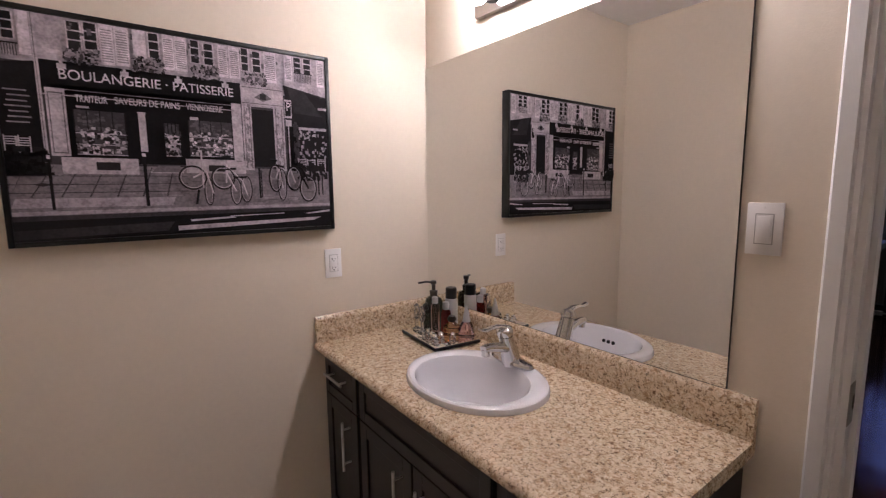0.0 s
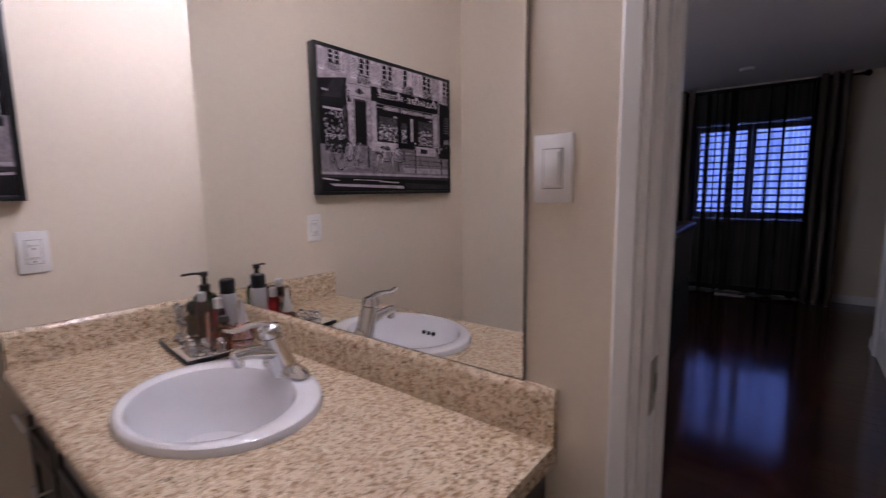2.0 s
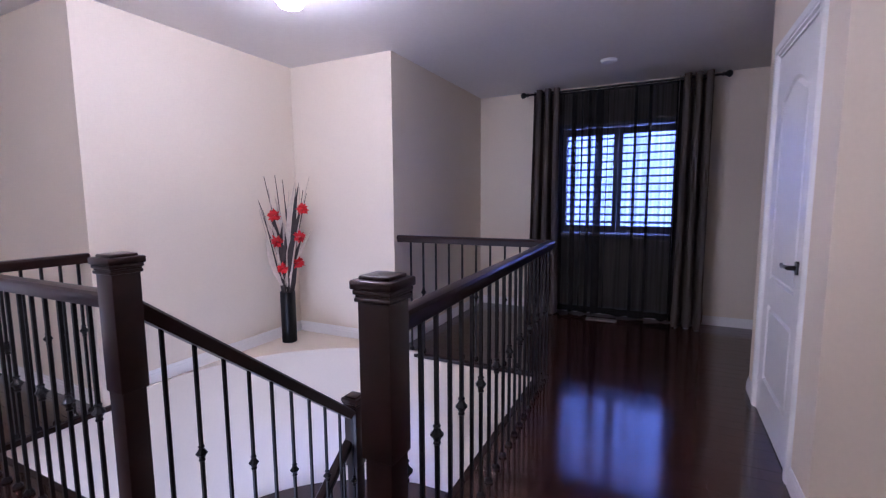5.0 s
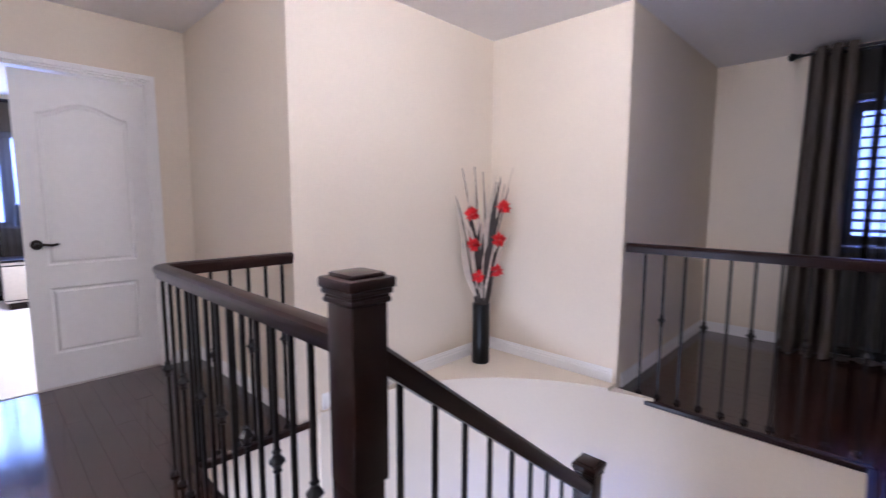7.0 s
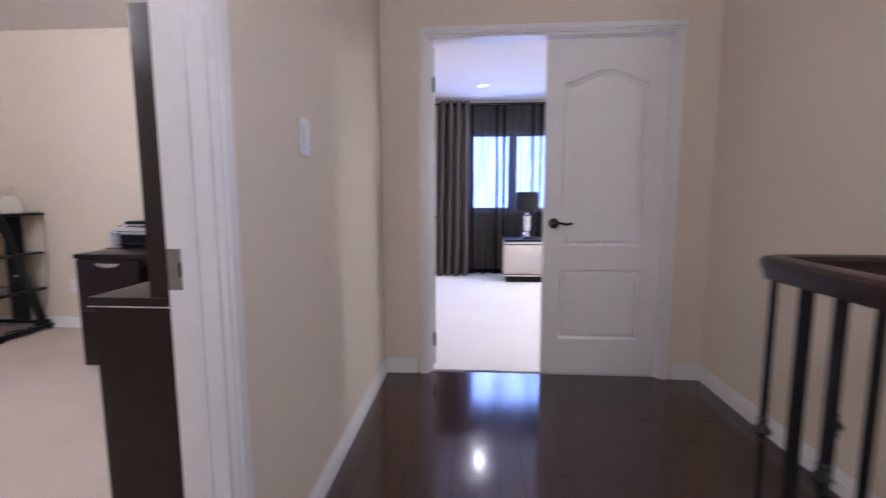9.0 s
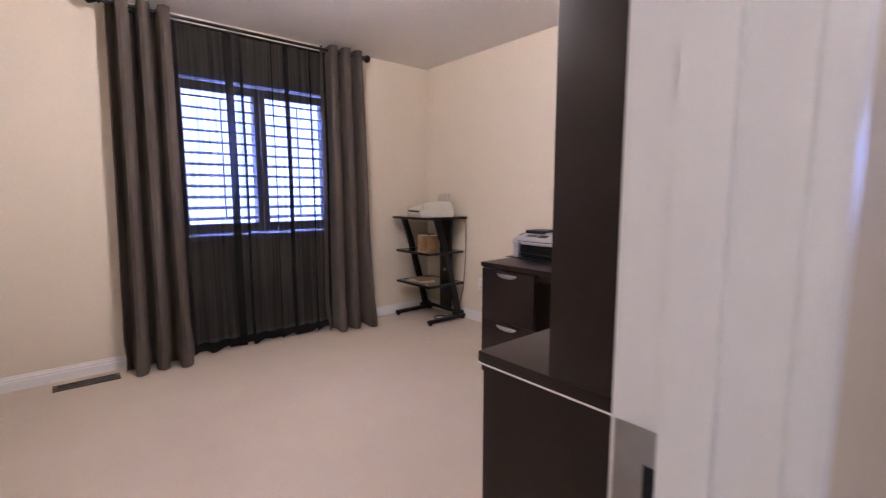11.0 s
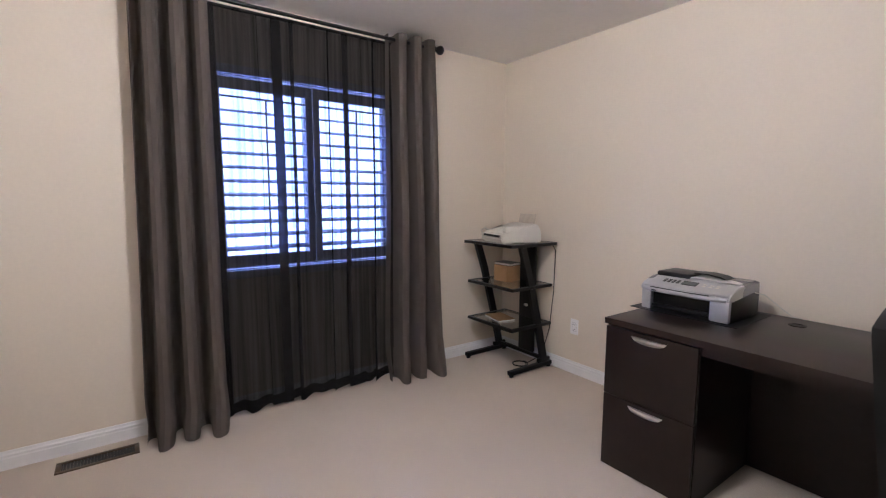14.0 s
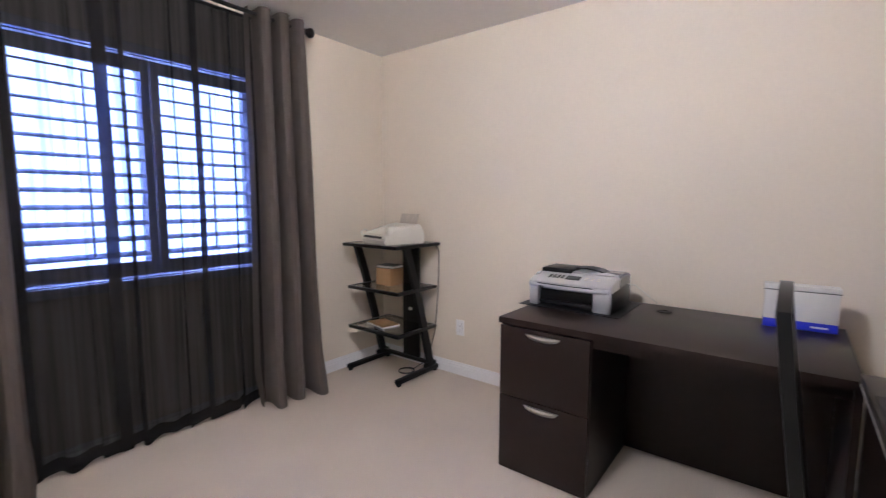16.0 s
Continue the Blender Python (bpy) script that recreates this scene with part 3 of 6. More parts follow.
door_leaf("door_1", pose(3.150, 4.835, 0, 0, 0, 180), 0.694, 2.022, "white moulded arched-panel door leaf, closed")
door_leaf("door_2", pose(1.768, 4.905, 0, 0, 0, 97), 0.694, 2.022, "white moulded arched-panel door leaf, open into the bedroom", hinge_side=1)
door_leaf("door_3", pose(5.120, -0.393, 0, 0, 0, 180), 0.76, 2.022, "white moulded arched-panel closet door, closed", hinge_side=1)
door_leaf("door_4", pose(1.355, 2.155, 0, 0, 0, 184), 0.775, 2.022, "white moulded arched-panel door, open into the office")
door_leaf("door_5", pose(-2.125, 2.232, 0, 0, 0, -2.5), 0.76, 2.022, "white moulded arched-panel closet door in the office, closed", hinge_side=1, hinges=(0.24,))

# ---- windows, shutters and curtains ----


def window(name, m, w, z0, z1, shut, label):
    """A double window across local x (centred), its inner face at y = 0, the room at -y."""
    wd = thing(name, m, label, "window", kind="structure")
    fr, rail, mull = (0.05, 0.014, 0.03) if shut else (0.085, 0.07, 0.06)
    bm = bmesh.new()
    for x0, x1, a, b in ((-w / 2, -w / 2 + fr, z0, z1), (w / 2 - fr, w / 2, z0, z1), (-w / 2 + fr, w / 2 - fr, z0, z0 + rail), (-w / 2 + fr, w / 2 - fr, z1 - rail, z1), (-mull, mull, z0 + rail, z1 - rail)):
        box(bm, x0, x1, 0.06, 0.11, a, b, bevel=0.004)
    part("window_frame", bm, WHITE, wd)
    for s in (-1, 1):
        p = part("pane", B(*sorted((s * mull, s * (w / 2 - fr))), 0.083, 0.087, z0 + rail, z1 - rail), GLASS, wd, "clear glass pane")
        p.visible_shadow = False
    if not shut:
        return wd
    bm = bmesh.new()
    o = 0.052
    for x0, x1, a, b in ((-w / 2 - o, -w / 2 + 0.008, z0 - o, z1 + o), (w / 2 - 0.008, w / 2 + o, z0 - o, z1 + o), (-w / 2 + 0.008, w / 2 - 0.008, z1 + 0.004, z1 + o), (-w / 2 + 0.008, w / 2 - 0.008, z0 - o, z0 - 0.004)):
        box(bm, x0, x1, -0.035, 0.0, a, b, bevel=0.004)
    part("shutter_frame", bm, SHUTTER, wd)
    for s in (-1, 1):
        a0, a1 = sorted((s * 0.003, s * (w / 2 - 0.012)))
        sh = part("shutter", bmesh.new(), SHUTTER, wd)
        bm = bmesh.new()
        st = 0.042
        for x0, x1, a, b in ((a0, a0 + st, z0 + 0.018, z1 - 0.018), (a1 - st, a1, z0 + 0.018, z1 - 0.018), (a0 + st, a1 - st, z0 + 0.018, z0 + 0.088), (a0 + st, a1 - st, z1 - 0.082, z1 - 0.018)):
            box(bm, x0, x1, -0.03, -0.004, a, b, bevel=0.003)
        part("stile", bm, SHUTTER, sh)
        n = 12
        louvre = finish("slat", lathe(bmesh.new(), [(0.0255, -0.5), (0.030, -0.499), (0.030, 0.499), (0.0255, 0.5)], Matrix.Diagonal((1, 0.16, 1, 1)), 12), SHUTTER, True)
        for i in range(n):
            z = z0 + 0.088 + (z1 - z0 - 0.17) * (i + 0.5) / n
            sl = new("slat", louvre)
            sl.parent = sh
            sl.matrix_local = pose((a0 + a1) / 2, -0.016, z, 0, 0, 0) @ pose(0, 0, 0, 22, 0, 0) @ pose(0, 0, 0, 0, 90, 0) @ pose(0, 0, 0, 0, 0, 90) @ Matrix.Diagonal((1, 1, a1 - a0 - 2 * st + 0.004, 1))
        part("tilt_rod", B((a0 + a1) / 2 - 0.005, (a0 + a1) / 2 + 0.005, -0.052, -0.044, z0 + 0.13, z1 - 0.13), SHUTTER, sh)
    return wd


window("window_1", pose(7.06, 0.63, 0, 0, 0, -90), 1.16, 0.885, 2.005, True, "double window with closed white plantation shutters, backlit")
window("window_2", pose(-2.17, 3.88, 0, 0, 0, 90), 1.18, 0.885, 2.02, True, "double window with white plantation shutters, backlit")
window("window_3", pose(2.565, 8.5, 0, 0, 0, 0), 1.27, 0.88, 2.02, False, "bright double bedroom window")


def cloth(x0, x1, z0, z1, pleats, amp, seed, flare=1.0, shift=0.0, nz=26, puddle=0.0, thick=0.0025, ragged=0.0, fold=0.0):
    """A pleated cloth panel across local x, hanging from z1 to z0."""
    rnd = random.Random(seed)
    ph = [rnd.uniform(-0.5, 0.5) for _ in range(pleats + 2)]
    am = [rnd.uniform(0.7, 1.2) for _ in range(pleats + 2)]
    cyc = (1.4, 1.0, 0.15, 0.5, 1.5, 0.5, 0.1, 1.1, 1.3, 0.3, 0.1, 1.2, 1.1, 0.2)
    fo = [cyc[(i + seed) % len(cyc)] * rnd.uniform(0.85, 1.15) for i in range(pleats + 2)]
    wid = [rnd.uniform(0.55, 1.6) if fold else 1.0 for _ in range(pleats)]
    edge = [sum(wid[:i]) / sum(wid) for i in range(pleats + 1)]
    nx = pleats * (22 if fold else 14)
    bm = bmesh.new()
    grid = []
    levels = [j / nz for j in range(nz + 1)]
    if ragged:
        levels.insert(1, 0.036)
    for j, v in enumerate(levels):
        row = []
        for i in range(nx + 1):
            u = i / nx
            k = u * pleats
            q = int(min(k, pleats - 1))
            if fold:
                u = edge[q] + (edge[q + 1] - edge[q]) * (k - q)
            wob = ph[q] * (1 - (k - q)) + ph[q + 1] * (k - q)
            a = amp * (am[q] * (1 - (k - q)) + am[q + 1] * (k - q)) * (1 + 0.45 * (1 - v))
            arg = 2 * math.pi * k + wob * 1.6 * (1 - v)
            mid = (x0 + x1) / 2 + shift * (1 - v)
            half = (x1 - x0) / 2 * (1 + (flare - 1) * (1 - v) ** 1.5)
            x = mid + (2 * u - 1) * half + (fold * (fo[q] * (1 - (k - q)) + fo[q + 1] * (k - q)) * math.sin(arg) if fold else -0.0150 * math.sin(2 * arg + 0.25 * wob) + 0.005 * math.cos(arg))
            y = a * math.sin(arg) + 0.006 * math.sin(9 * v + 5 * wob)
            z = z0 + (z1 - z0) * v
            if puddle and v < 0.12:
                y -= puddle * (1 - v / 0.12) ** 2 * (0.6 + 0.6 * math.sin(arg * 0.5 + wob))
                x += 0.015 * math.sin(31 * v + arg) * (1 - v / 0.12)
            if j == 0:
                z += ragged * abs(math.sin(arg * 0.31 + wob)) + 0.004
            row.append(bm.verts.new((x, y, z)))
        grid.append(row)
    for r, s in zip(grid, grid[1:]):
        for i in range(nx):
            bm.faces.new((r[i], r[i + 1], s[i + 1], s[i]))
    if ragged:
        # turned-up hem
        hem = [[bm.verts.new(p.co + Vector((0, 0.003, 0))) for p in r] for r in grid[:2]]
        for i in range(nx):
            bm.faces.new((hem[0][i], hem[0][i + 1], hem[1][i + 1], hem[1][i]))
    if thick:
        bmesh.ops.solidify(bm, geom=bm.faces[:], thickness=thick)
    return bm


def curtain_set(m, left, right, zr, seeds, ends, label, sheer=True, sheer_range=None):
    """Rod, two heavy panels and a sheer. Local x along the wall, the wall at y = 0, the room at -y."""
    rodt = thing("curtain_rod", m, "black double curtain rod with finials", "curtain rod")
    bm = rod(bmesh.new(), (ends[0], -0.145, zr), (ends[1], -0.145, zr), 0.011)
    rod(bm, (ends[0] + 0.12, -0.082, zr - 0.01), (ends[1] - 0.12, -0.082, zr - 0.01), 0.010)
    part("rod", bm, IRON, rodt)
    for e, s in ((ends[0], -1), (ends[1], 1)):
        part("finial", lathe(bmesh.new(), [(0.012, -0.005), (0.020, 0.0), (0.020, 0.008), (0.012, 0.014), (0.022, 0.03), (0.033, 0.05), (0.030, 0.066), (0.016, 0.078), (0.004, 0.080)], Matrix.Translation((e, -0.145, zr)) @ pose(0, 0, 0, 0, 90 * s, 0), 10), BLACKPAINT, rodt)
        x = e - s * 0.07
        part("bracket", box(rod(bmesh.new(), (x, -0.145, zr), (x, -0.002, zr), 0.006), x - 0.012, x + 0.012, -0.006, -0.0005, zr - 0.04, zr + 0.04), BLACKPAINT, rodt)
    made = []
    for (x0, x1, flare, shift), sd in zip((left, right), seeds):
        c = solid("curtain", cloth(x0, x1, 0.004, zr + 0.035, max(3, round((x1 - x0) / 0.100)), 0.074, sd, flare, shift, puddle=0.05), CURTAIN, label, "curtain", group="window curtains", smooth=True)
        c.matrix_world = m @ pose(0, -0.145, 0)
        made.append(c)
    if sheer:
        x0, x1 = sheer_range
        c = solid("sheer_curtain", cloth(x0, x1, 0.002, zr - 0.005, 11, 0.014, seeds[0] + 7, 1.0, 0, nz=14, thick=0, ragged=0.022, fold=0.040), SHEER, "black sheer voile curtain hanging before the shutters", "sheer curtain", smooth=True)
        c.matrix_world = m @ pose(0, -0.082, 0)
    return made


# local x of the loft set runs along -y, of the office set along +y
curtain_set(pose(7.06, 0.66, 0, 0, 0, -90), (-0.84, -0.56, 1.25, -0.02), (0.57, 0.84, 1.1, 0.0), 2.385, (3, 5), (-0.90, 0.915), "dark grey floor-length curtain panel", True, (-0.60, 0.60))
curtain_set(pose(-2.17, 3.865, 0, 0, 0, 90), (-0.93, -0.59, 1.16, -0.03), (0.50, 0.84, 1.2, 0.02), 2.37, (11, 12), (-0.95, 0.87), "dark grey floor-length curtain panel", True, (-0.60, 0.60))
curtain_set(pose(2.565, 8.5, 0, 0, 0, 0), (-1.05, -0.62, 1.05, -0.03), (0.44, 0.82, 0.9, 0.02), 2.36, (21, 22), (-1.08, 0.9), "taupe grey floor-length curtain panel", True, (-0.64, 0.60))

# ---- bathroom ----
CX0, CX1, CY0, CY1, CZ = 0.80, 1.365, 0.49, 1.845, 0.80


def text_mesh(body, size, extrude=0.0004):
    cu = bpy.data.curves.new("text", "FONT")
    cu.body, cu.size, cu.extrude = body, size, extrude
    cu.align_x, cu.align_y = "LEFT", "BOTTOM"
    ob = new("text", cu)
    dep = bpy.context.evaluated_depsgraph_get()
    me = bpy.data.meshes.new_from_object(ob.evaluated_get(dep))
    bpy.data.objects.remove(ob)
    return me


def picture():
    """A framed black-and-white street photograph of a bakery front."""
    W, Hh = 0.92, 0.628
    pic = thing("framed_picture", pose(-0.045, 1.843, 1.266, 90, 0, 0), "black-framed black-and-white photograph of a bakery shop front", "picture")
    bm = bmesh.new()
    for x0, x1, y0, y1 in ((-0.008, 0.006, -0.008, Hh + 0.008), (W - 0.006, W + 0.008, -0.008, Hh + 0.008), (0.006, W - 0.006, -0.008, 0.006), (0.006, W - 0.006, Hh - 0.006, Hh + 0.008)):
        box(bm, x0, x1, y0, y1, 0.0, 0.046, bevel=0.0015)
    part("frame", bm, BLACKPAINT, pic)

    def tone(v, rough=0.55):
        return mat("print_grey", (v * 0.92, v * 0.80, v * 0.89), 0.75, vary=0.5, noise_scale=130, big=26, spec=0.12)

    part("canvas", B(0.006, W - 0.006, 0.006, Hh - 0.006, 0.0, 0.040), tone(0.05), pic)
    level = [0.0400]

    def layer(v, rects):
        bm = bmesh.new()
        z = level[0] + 0.0003
        level[0] = z
        ink = tone(v)
        for u0, u1, v0, v1 in rects:
            u0, u1, v0, v1 = max(u0, 0.008), min(u1, 0.992), max(v0, 0.012), min(v1, 0.988)
            box(bm, u0 * W, u1 * W, v0 * Hh, v1 * Hh, z - 0.0003, z)
            if len(rects) < 13:
                part("print", bm, ink, pic)
                bm = bmesh.new()
        if len(rects) >= 13:
            tagged(part("print_detail", bm, ink, pic), kind="stuff")

    def shape(v, quads):
        """Flat printed shapes with slanting sides, each from four (u, v) corners."""
        bm = bmesh.new()
        z = level[0] + 0.0003
        level[0] = z
        for q in quads:
            bm.faces.new([bm.verts.new((min(max(a, 0.008), 0.992) * W, min(max(b, 0.012), 0.988) * Hh, z)) for a, b in zip(q[::2], q[1::2])])
        tagged(part("print_detail", bm, tone(v), pic, smooth=False), kind="stuff")

    def scatter(v, n, u0, u1, v0, v1, su, sv):
        layer(v, [(x, x + rnd.uniform(0.3, 1) * su, y, y + rnd.uniform(0.3, 1) * sv) for x, y in [(rnd.uniform(u0, u1), rnd.uniform(v0, v1)) for _ in range(n)]])

    rnd = random.Random(8)
    # facade, pavement, road
    layer(0.42, [(0.0, 0.113, 0.783, 1), (0.113, 1, 0.763, 1)])
    layer(0.20, [(0.0, 1, 0.115, 0.35)])
    scatter(0.50, 40, 0.11, 0.98, 0.78, 0.97, 0.05, 0.02)
    scatter(0.26, 50, 0.01, 0.97, 0.13, 0.33, 0.05, 0.012)
    scatter(0.15, 50, 0.01, 0.97, 0.13, 0.33, 0.05, 0.010)
    shape(0.36, [(0.02, 0.20, 0.43, 0.20, 0.42, 0.158, 0.0, 0.158), (0.0, 0.142, 1.0, 0.150, 1.0, 0.135, 0.0, 0.125)])
    layer(0.006, [(0.106, 0.664, 0.66, 0.80), (0.137, 0.658, 0.36, 0.70), (0, 0.106, 0.30, 0.768), (0.826, 1, 0.34, 0.76), (0, 1, 0, 0.115), (0.697, 0.778, 0.36, 0.672)])
    shape(0.008, [(0.82, 0.82, 1.0, 0.775, 1.0, 0.60, 0.84, 0.62), (0.0, 0.768, 0.106, 0.79, 0.106, 0.70, 0.0, 0.66)])
    shape(0.022, [(0.835, 0.815, 0.90, 0.80, 0.975, 0.66, 0.86, 0.67), (0.0, 0.06, 0.42, 0.075, 0.40, 0.03, 0.0, 0.02)])
    # paving joints running to the vanishing point
    shape(0.055, [(0.05 + 0.063 * i, 0.345, 0.053 + 0.063 * i, 0.345, -0.012 + 0.070 * i, 0.205, -0.017 + 0.070 * i, 0.205) for i in range(7)] + [(0.0, v, 0.47, v + 0.006, 0.47, v + 0.0025, 0.0, v - 0.0035) for v in (0.225, 0.262, 0.300)])
    shape(0.035, [(0.06, 0.262, 0.085, 0.268, 0.11, 0.262, 0.085, 0.252), (0.0, 0.122, 1.0, 0.130, 1.0, 0.112, 0.0, 0.100)])
    # white road markings
    shape(0.40, [(0.43, 0.052, 0.95, 0.068, 0.92, 0.050, 0.43, 0.028), (0.47, 0.082, 0.61, 0.090, 0.62, 0.082, 0.47, 0.072), (0.60, 0.094, 0.80, 0.100, 0.80, 0.095, 0.60, 0.089), (0.88, 0.092, 0.99, 0.110, 0.99, 0.098, 0.90, 0.088)])
    # shop front: pilasters, stall risers, cornice, stone door surround, drain pipe
    layer(0.48, [(0.114, 0.160, 0.388, 0.683), (0.628, 0.661, 0.37, 0.692), (0.135, 0.331, 0.31, 0.384), (0.469, 0.665, 0.32, 0.392), (0.664, 0.818, 0.691, 0.795), (0.664, 0.697, 0.34, 0.70), (0.778, 0.818, 0.34, 0.70), (0.098, 0.108, 0.34, 1), (0.341, 0.361, 0.42, 0.60)])
    layer(0.16, [(0.119, 0.155, 0.40, 0.405), (0.119, 0.155, 0.66, 0.666), (0.119, 0.122, 0.40, 0.666), (0.152, 0.155, 0.40, 0.666), (0.634, 0.655, 0.385, 0.39), (0.671, 0.674, 0.35, 0.69), (0.689, 0.692, 0.35, 0.69), (0.785, 0.788, 0.35, 0.69), (0.808, 0.811, 0.35, 0.69), (0.668, 0.815, 0.70, 0.704), (0.668, 0.815, 0.783, 0.787), (0.101, 0.103, 0.36, 0.99)])
    layer(0.42, [(0.11, 0.66, 0.652, 0.656), (0.16, 0.655, 0.678, 0.681), (0.664, 0.822, 0.795, 0.803), (0.664, 0.818, 0.684, 0.690), (0.34, 0.363, 0.600, 0.607), (0.362, 0.46, 0.318, 0.326)])
    scatter(0.22, 60, 0.666, 0.69, 0.35, 0.68, 0.008, 0.02)
    scatter(0.24, 60, 0.780, 0.81, 0.35, 0.68, 0.008, 0.02)
    shape(0.15, [(0.71, 0.735, 0.742, 0.765, 0.775, 0.735, 0.742, 0.715), (0.367, 0.322, 0.455, 0.322, 0.45, 0.355, 0.385, 0.355)])
    layer(0.02, [(0.731, 0.753, 0.726, 0.756), (0.219, 0.281, 0.328, 0.365), (0.540, 0.60, 0.33, 0.362)])
    # casements, shutters, balconies
    sash = ((0.0, 0.030, 0.856, 0.975), (0.032, 0.064, 0.863, 0.976), (0.178, 0.216, 0.855, 0.976), (0.218, 0.256, 0.862, 0.982), (0.385, 0.419, 0.863, 0.982), (0.506, 0.538, 0.869, 0.982), (0.547, 0.582, 0.868, 0.976), (0.669, 0.699, 0.865, 0.984), (0.708, 0.742, 0.865, 0.977), (0.861, 0.895, 0.893, 0.981), (0.900, 0.935, 0.891, 0.981))
    layer(0.62, sash)
    layer(0.012, [(a + 0.004, b - 0.004, c + 0.004 + (d - c) * k / 3, c - 0.002 + (d - c) * (k + 1) / 3) for a, b, c, d in sash for k in range(3)])
    scatter(0.12, 26, 0.18, 0.93, 0.88, 0.96, 0.010, 0.03)
    leaf = ((0.258, 0.294, 0.806, 0.985), (0.297, 0.334, 0.811, 0.985), (0.345, 0.38, 0.83, 0.985), (0.427, 0.459, 0.82, 0.985), (0.461, 0.497, 0.821, 0.985), (0.594, 0.626, 0.82, 0.98), (0.63, 0.666, 0.82, 0.98), (0.752, 0.796, 0.822, 0.985), (0.069, 0.096, 0.807, 0.985), (0.828, 0.857, 0.841, 0.985), (0.956, 0.985, 0.833, 0.985))
    layer(0.66, leaf)
    layer(0.30, [(a + 0.004, b - 0.004, c + 0.014 + (d - c - 0.03) * k / 13, c + 0.0195 + (d - c - 0.03) * k / 13) for a, b, c, d in leaf[:2] + leaf[3:8] + leaf[9:] for k in range(13)])
    layer(0.03, [(0.008 + 0.006 * k, 0.010 + 0.006 * k, 0.80, 0.85) for k in range(10)] + [(0.864 + 0.0065 * k, 0.866 + 0.0065 * k, 0.845, 0.895) for k in range(11)] + [(0.006, 0.069, 0.846, 0.852), (0.862, 0.937, 0.892, 0.897)])
    for n, tint in ((46, 0.015), (40, 0.10), (22, 0.32)):
        for a, b in ((0.165, 0.252), (0.335, 0.425), (0.505, 0.592), (0.668, 0.752)):
            scatter(tint, n, a, b, 0.79, 0.855, 0.010, 0.017)
    # sign lamps
    layer(0.55, [(u - 0.011, u + 0.011, v - 0.010, v + 0.012) for u, v in ((0.160, 0.775), (0.315, 0.772), (0.465, 0.770), (0.611, 0.775))] + [(u - 0.004, u + 0.004, v + 0.012, v + 0.024) for u, v in ((0.160, 0.775), (0.315, 0.772), (0.465, 0.770), (0.611, 0.775))])
    # lit goods on shelves behind the panes
    for u0, u1, v0, v1 in ((0.176, 0.304, 0.396, 0.595), (0.484, 0.622, 0.405, 0.585), (0.41, 0.455, 0.40, 0.56)):
        layer(0.05, [(u0, u1, v0, v1)])
        layer(0.42, [(u0, u1, v, v + 0.004) for v in (v0, v0 + 0.045, v0 + 0.095)])
        for tint, n in ((0.20, 40), (0.45, 55), (0.70, 24), (0.015, 26)):
            scatter(tint, n, u0, u1 - 0.008, v0, v0 + 0.115, 0.012, 0.016)
        scatter(0.10, 30, u0, u1 - 0.008, v0 + 0.10, v1 - 0.015, 0.016, 0.018)
        layer(0.015, [(u0 + (u1 - u0) * k / 4 - 0.0015, u0 + (u1 - u0) * k / 4 + 0.0015, v0 + 0.11, v1) for k in range(5)])
    layer(0.40, [(0.184, 0.215, 0.602, 0.611), (0.49, 0.515, 0.585, 0.60), (0.868, 0.982, 0.575, 0.590), (0.95, 0.985, 0.695, 0.708)])
    scatter(0.30, 60, 0.865, 0.975, 0.40, 0.57, 0.010, 0.020)
    scatter(0.06, 60, 0.845, 0.86, 0.36, 0.60, 0.012, 0.03)
    # terrace tables and chairs
    for u, v in ((0.03, 0.43), (0.055, 0.425), (0.875, 0.375), (0.912, 0.370), (0.955, 0.375)):
        layer(0.45, [(u - 0.015, u + 0.015, v + 0.010 * k, v + 0.004 + 0.010 * k) for k in range(4)] + [(u - 0.017, u - 0.014, v - 0.05, v + 0.04), (u + 0.014, u + 0.017, v - 0.05, v + 0.04)])
    scatter(0.015, 70, 0.85, 0.97, 0.28, 0.37, 0.016, 0.03)
    scatter(0.015, 50, 0.01, 0.10, 0.30, 0.40, 0.020, 0.03)
    # parking sign and bollards
    layer(0.50, [(0.814, 0.842, 0.635, 0.735), (0.817, 0.840, 0.590, 0.625), (0.825, 0.829, 0.36, 0.59)])
    layer(0.008, [(0.817, 0.839, 0.645, 0.725), (0.102, 0.110, 0.150, 0.394), (0.341, 0.351, 0.158, 0.41), (0.704, 0.711, 0.185, 0.350), (0.712, 0.716, 0.19, 0.34), (0.935, 0.941, 0.20, 0.33), (0.952, 0.957, 0.20, 0.33)])
    layer(0.5, [(0.102, 0.110, 0.372, 0.388), (0.341, 0.351, 0.395, 0.41)])
    # bicycles: wheels, frames and their dark shapes
    wheels = ((0.484, 0.296, 0.038, 0.036), (0.532, 0.225, 0.013, 0.044), (0.581, 0.296, 0.034, 0.036), (0.622, 0.225, 0.017, 0.044), (0.658, 0.236, 0.018, 0.044), (0.767, 0.296, 0.021, 0.046), (0.791, 0.260, 0.015, 0.055), (0.838, 0.296, 0.026, 0.042), (0.894, 0.238, 0.030, 0.046))
    for tint, dr, wd in ((0.012, 0.0, 0.0030), (0.50, 0.0035, 0.0012)):
        bm = bmesh.new()
        z = level[0] + 0.0003
        level[0] = z
        for u, v, ru, rv in wheels:
            ring = [(u * W + (ru - dr) * math.cos(a), v * Hh + (rv - dr) * math.sin(a), z) for a in [2 * math.pi * i / 22 for i in range(23)]]
            for p, q in zip(ring, ring[1:]):
                rod(bm, p, q, wd * (0.6 if ru < 0.02 else 1), n=4)
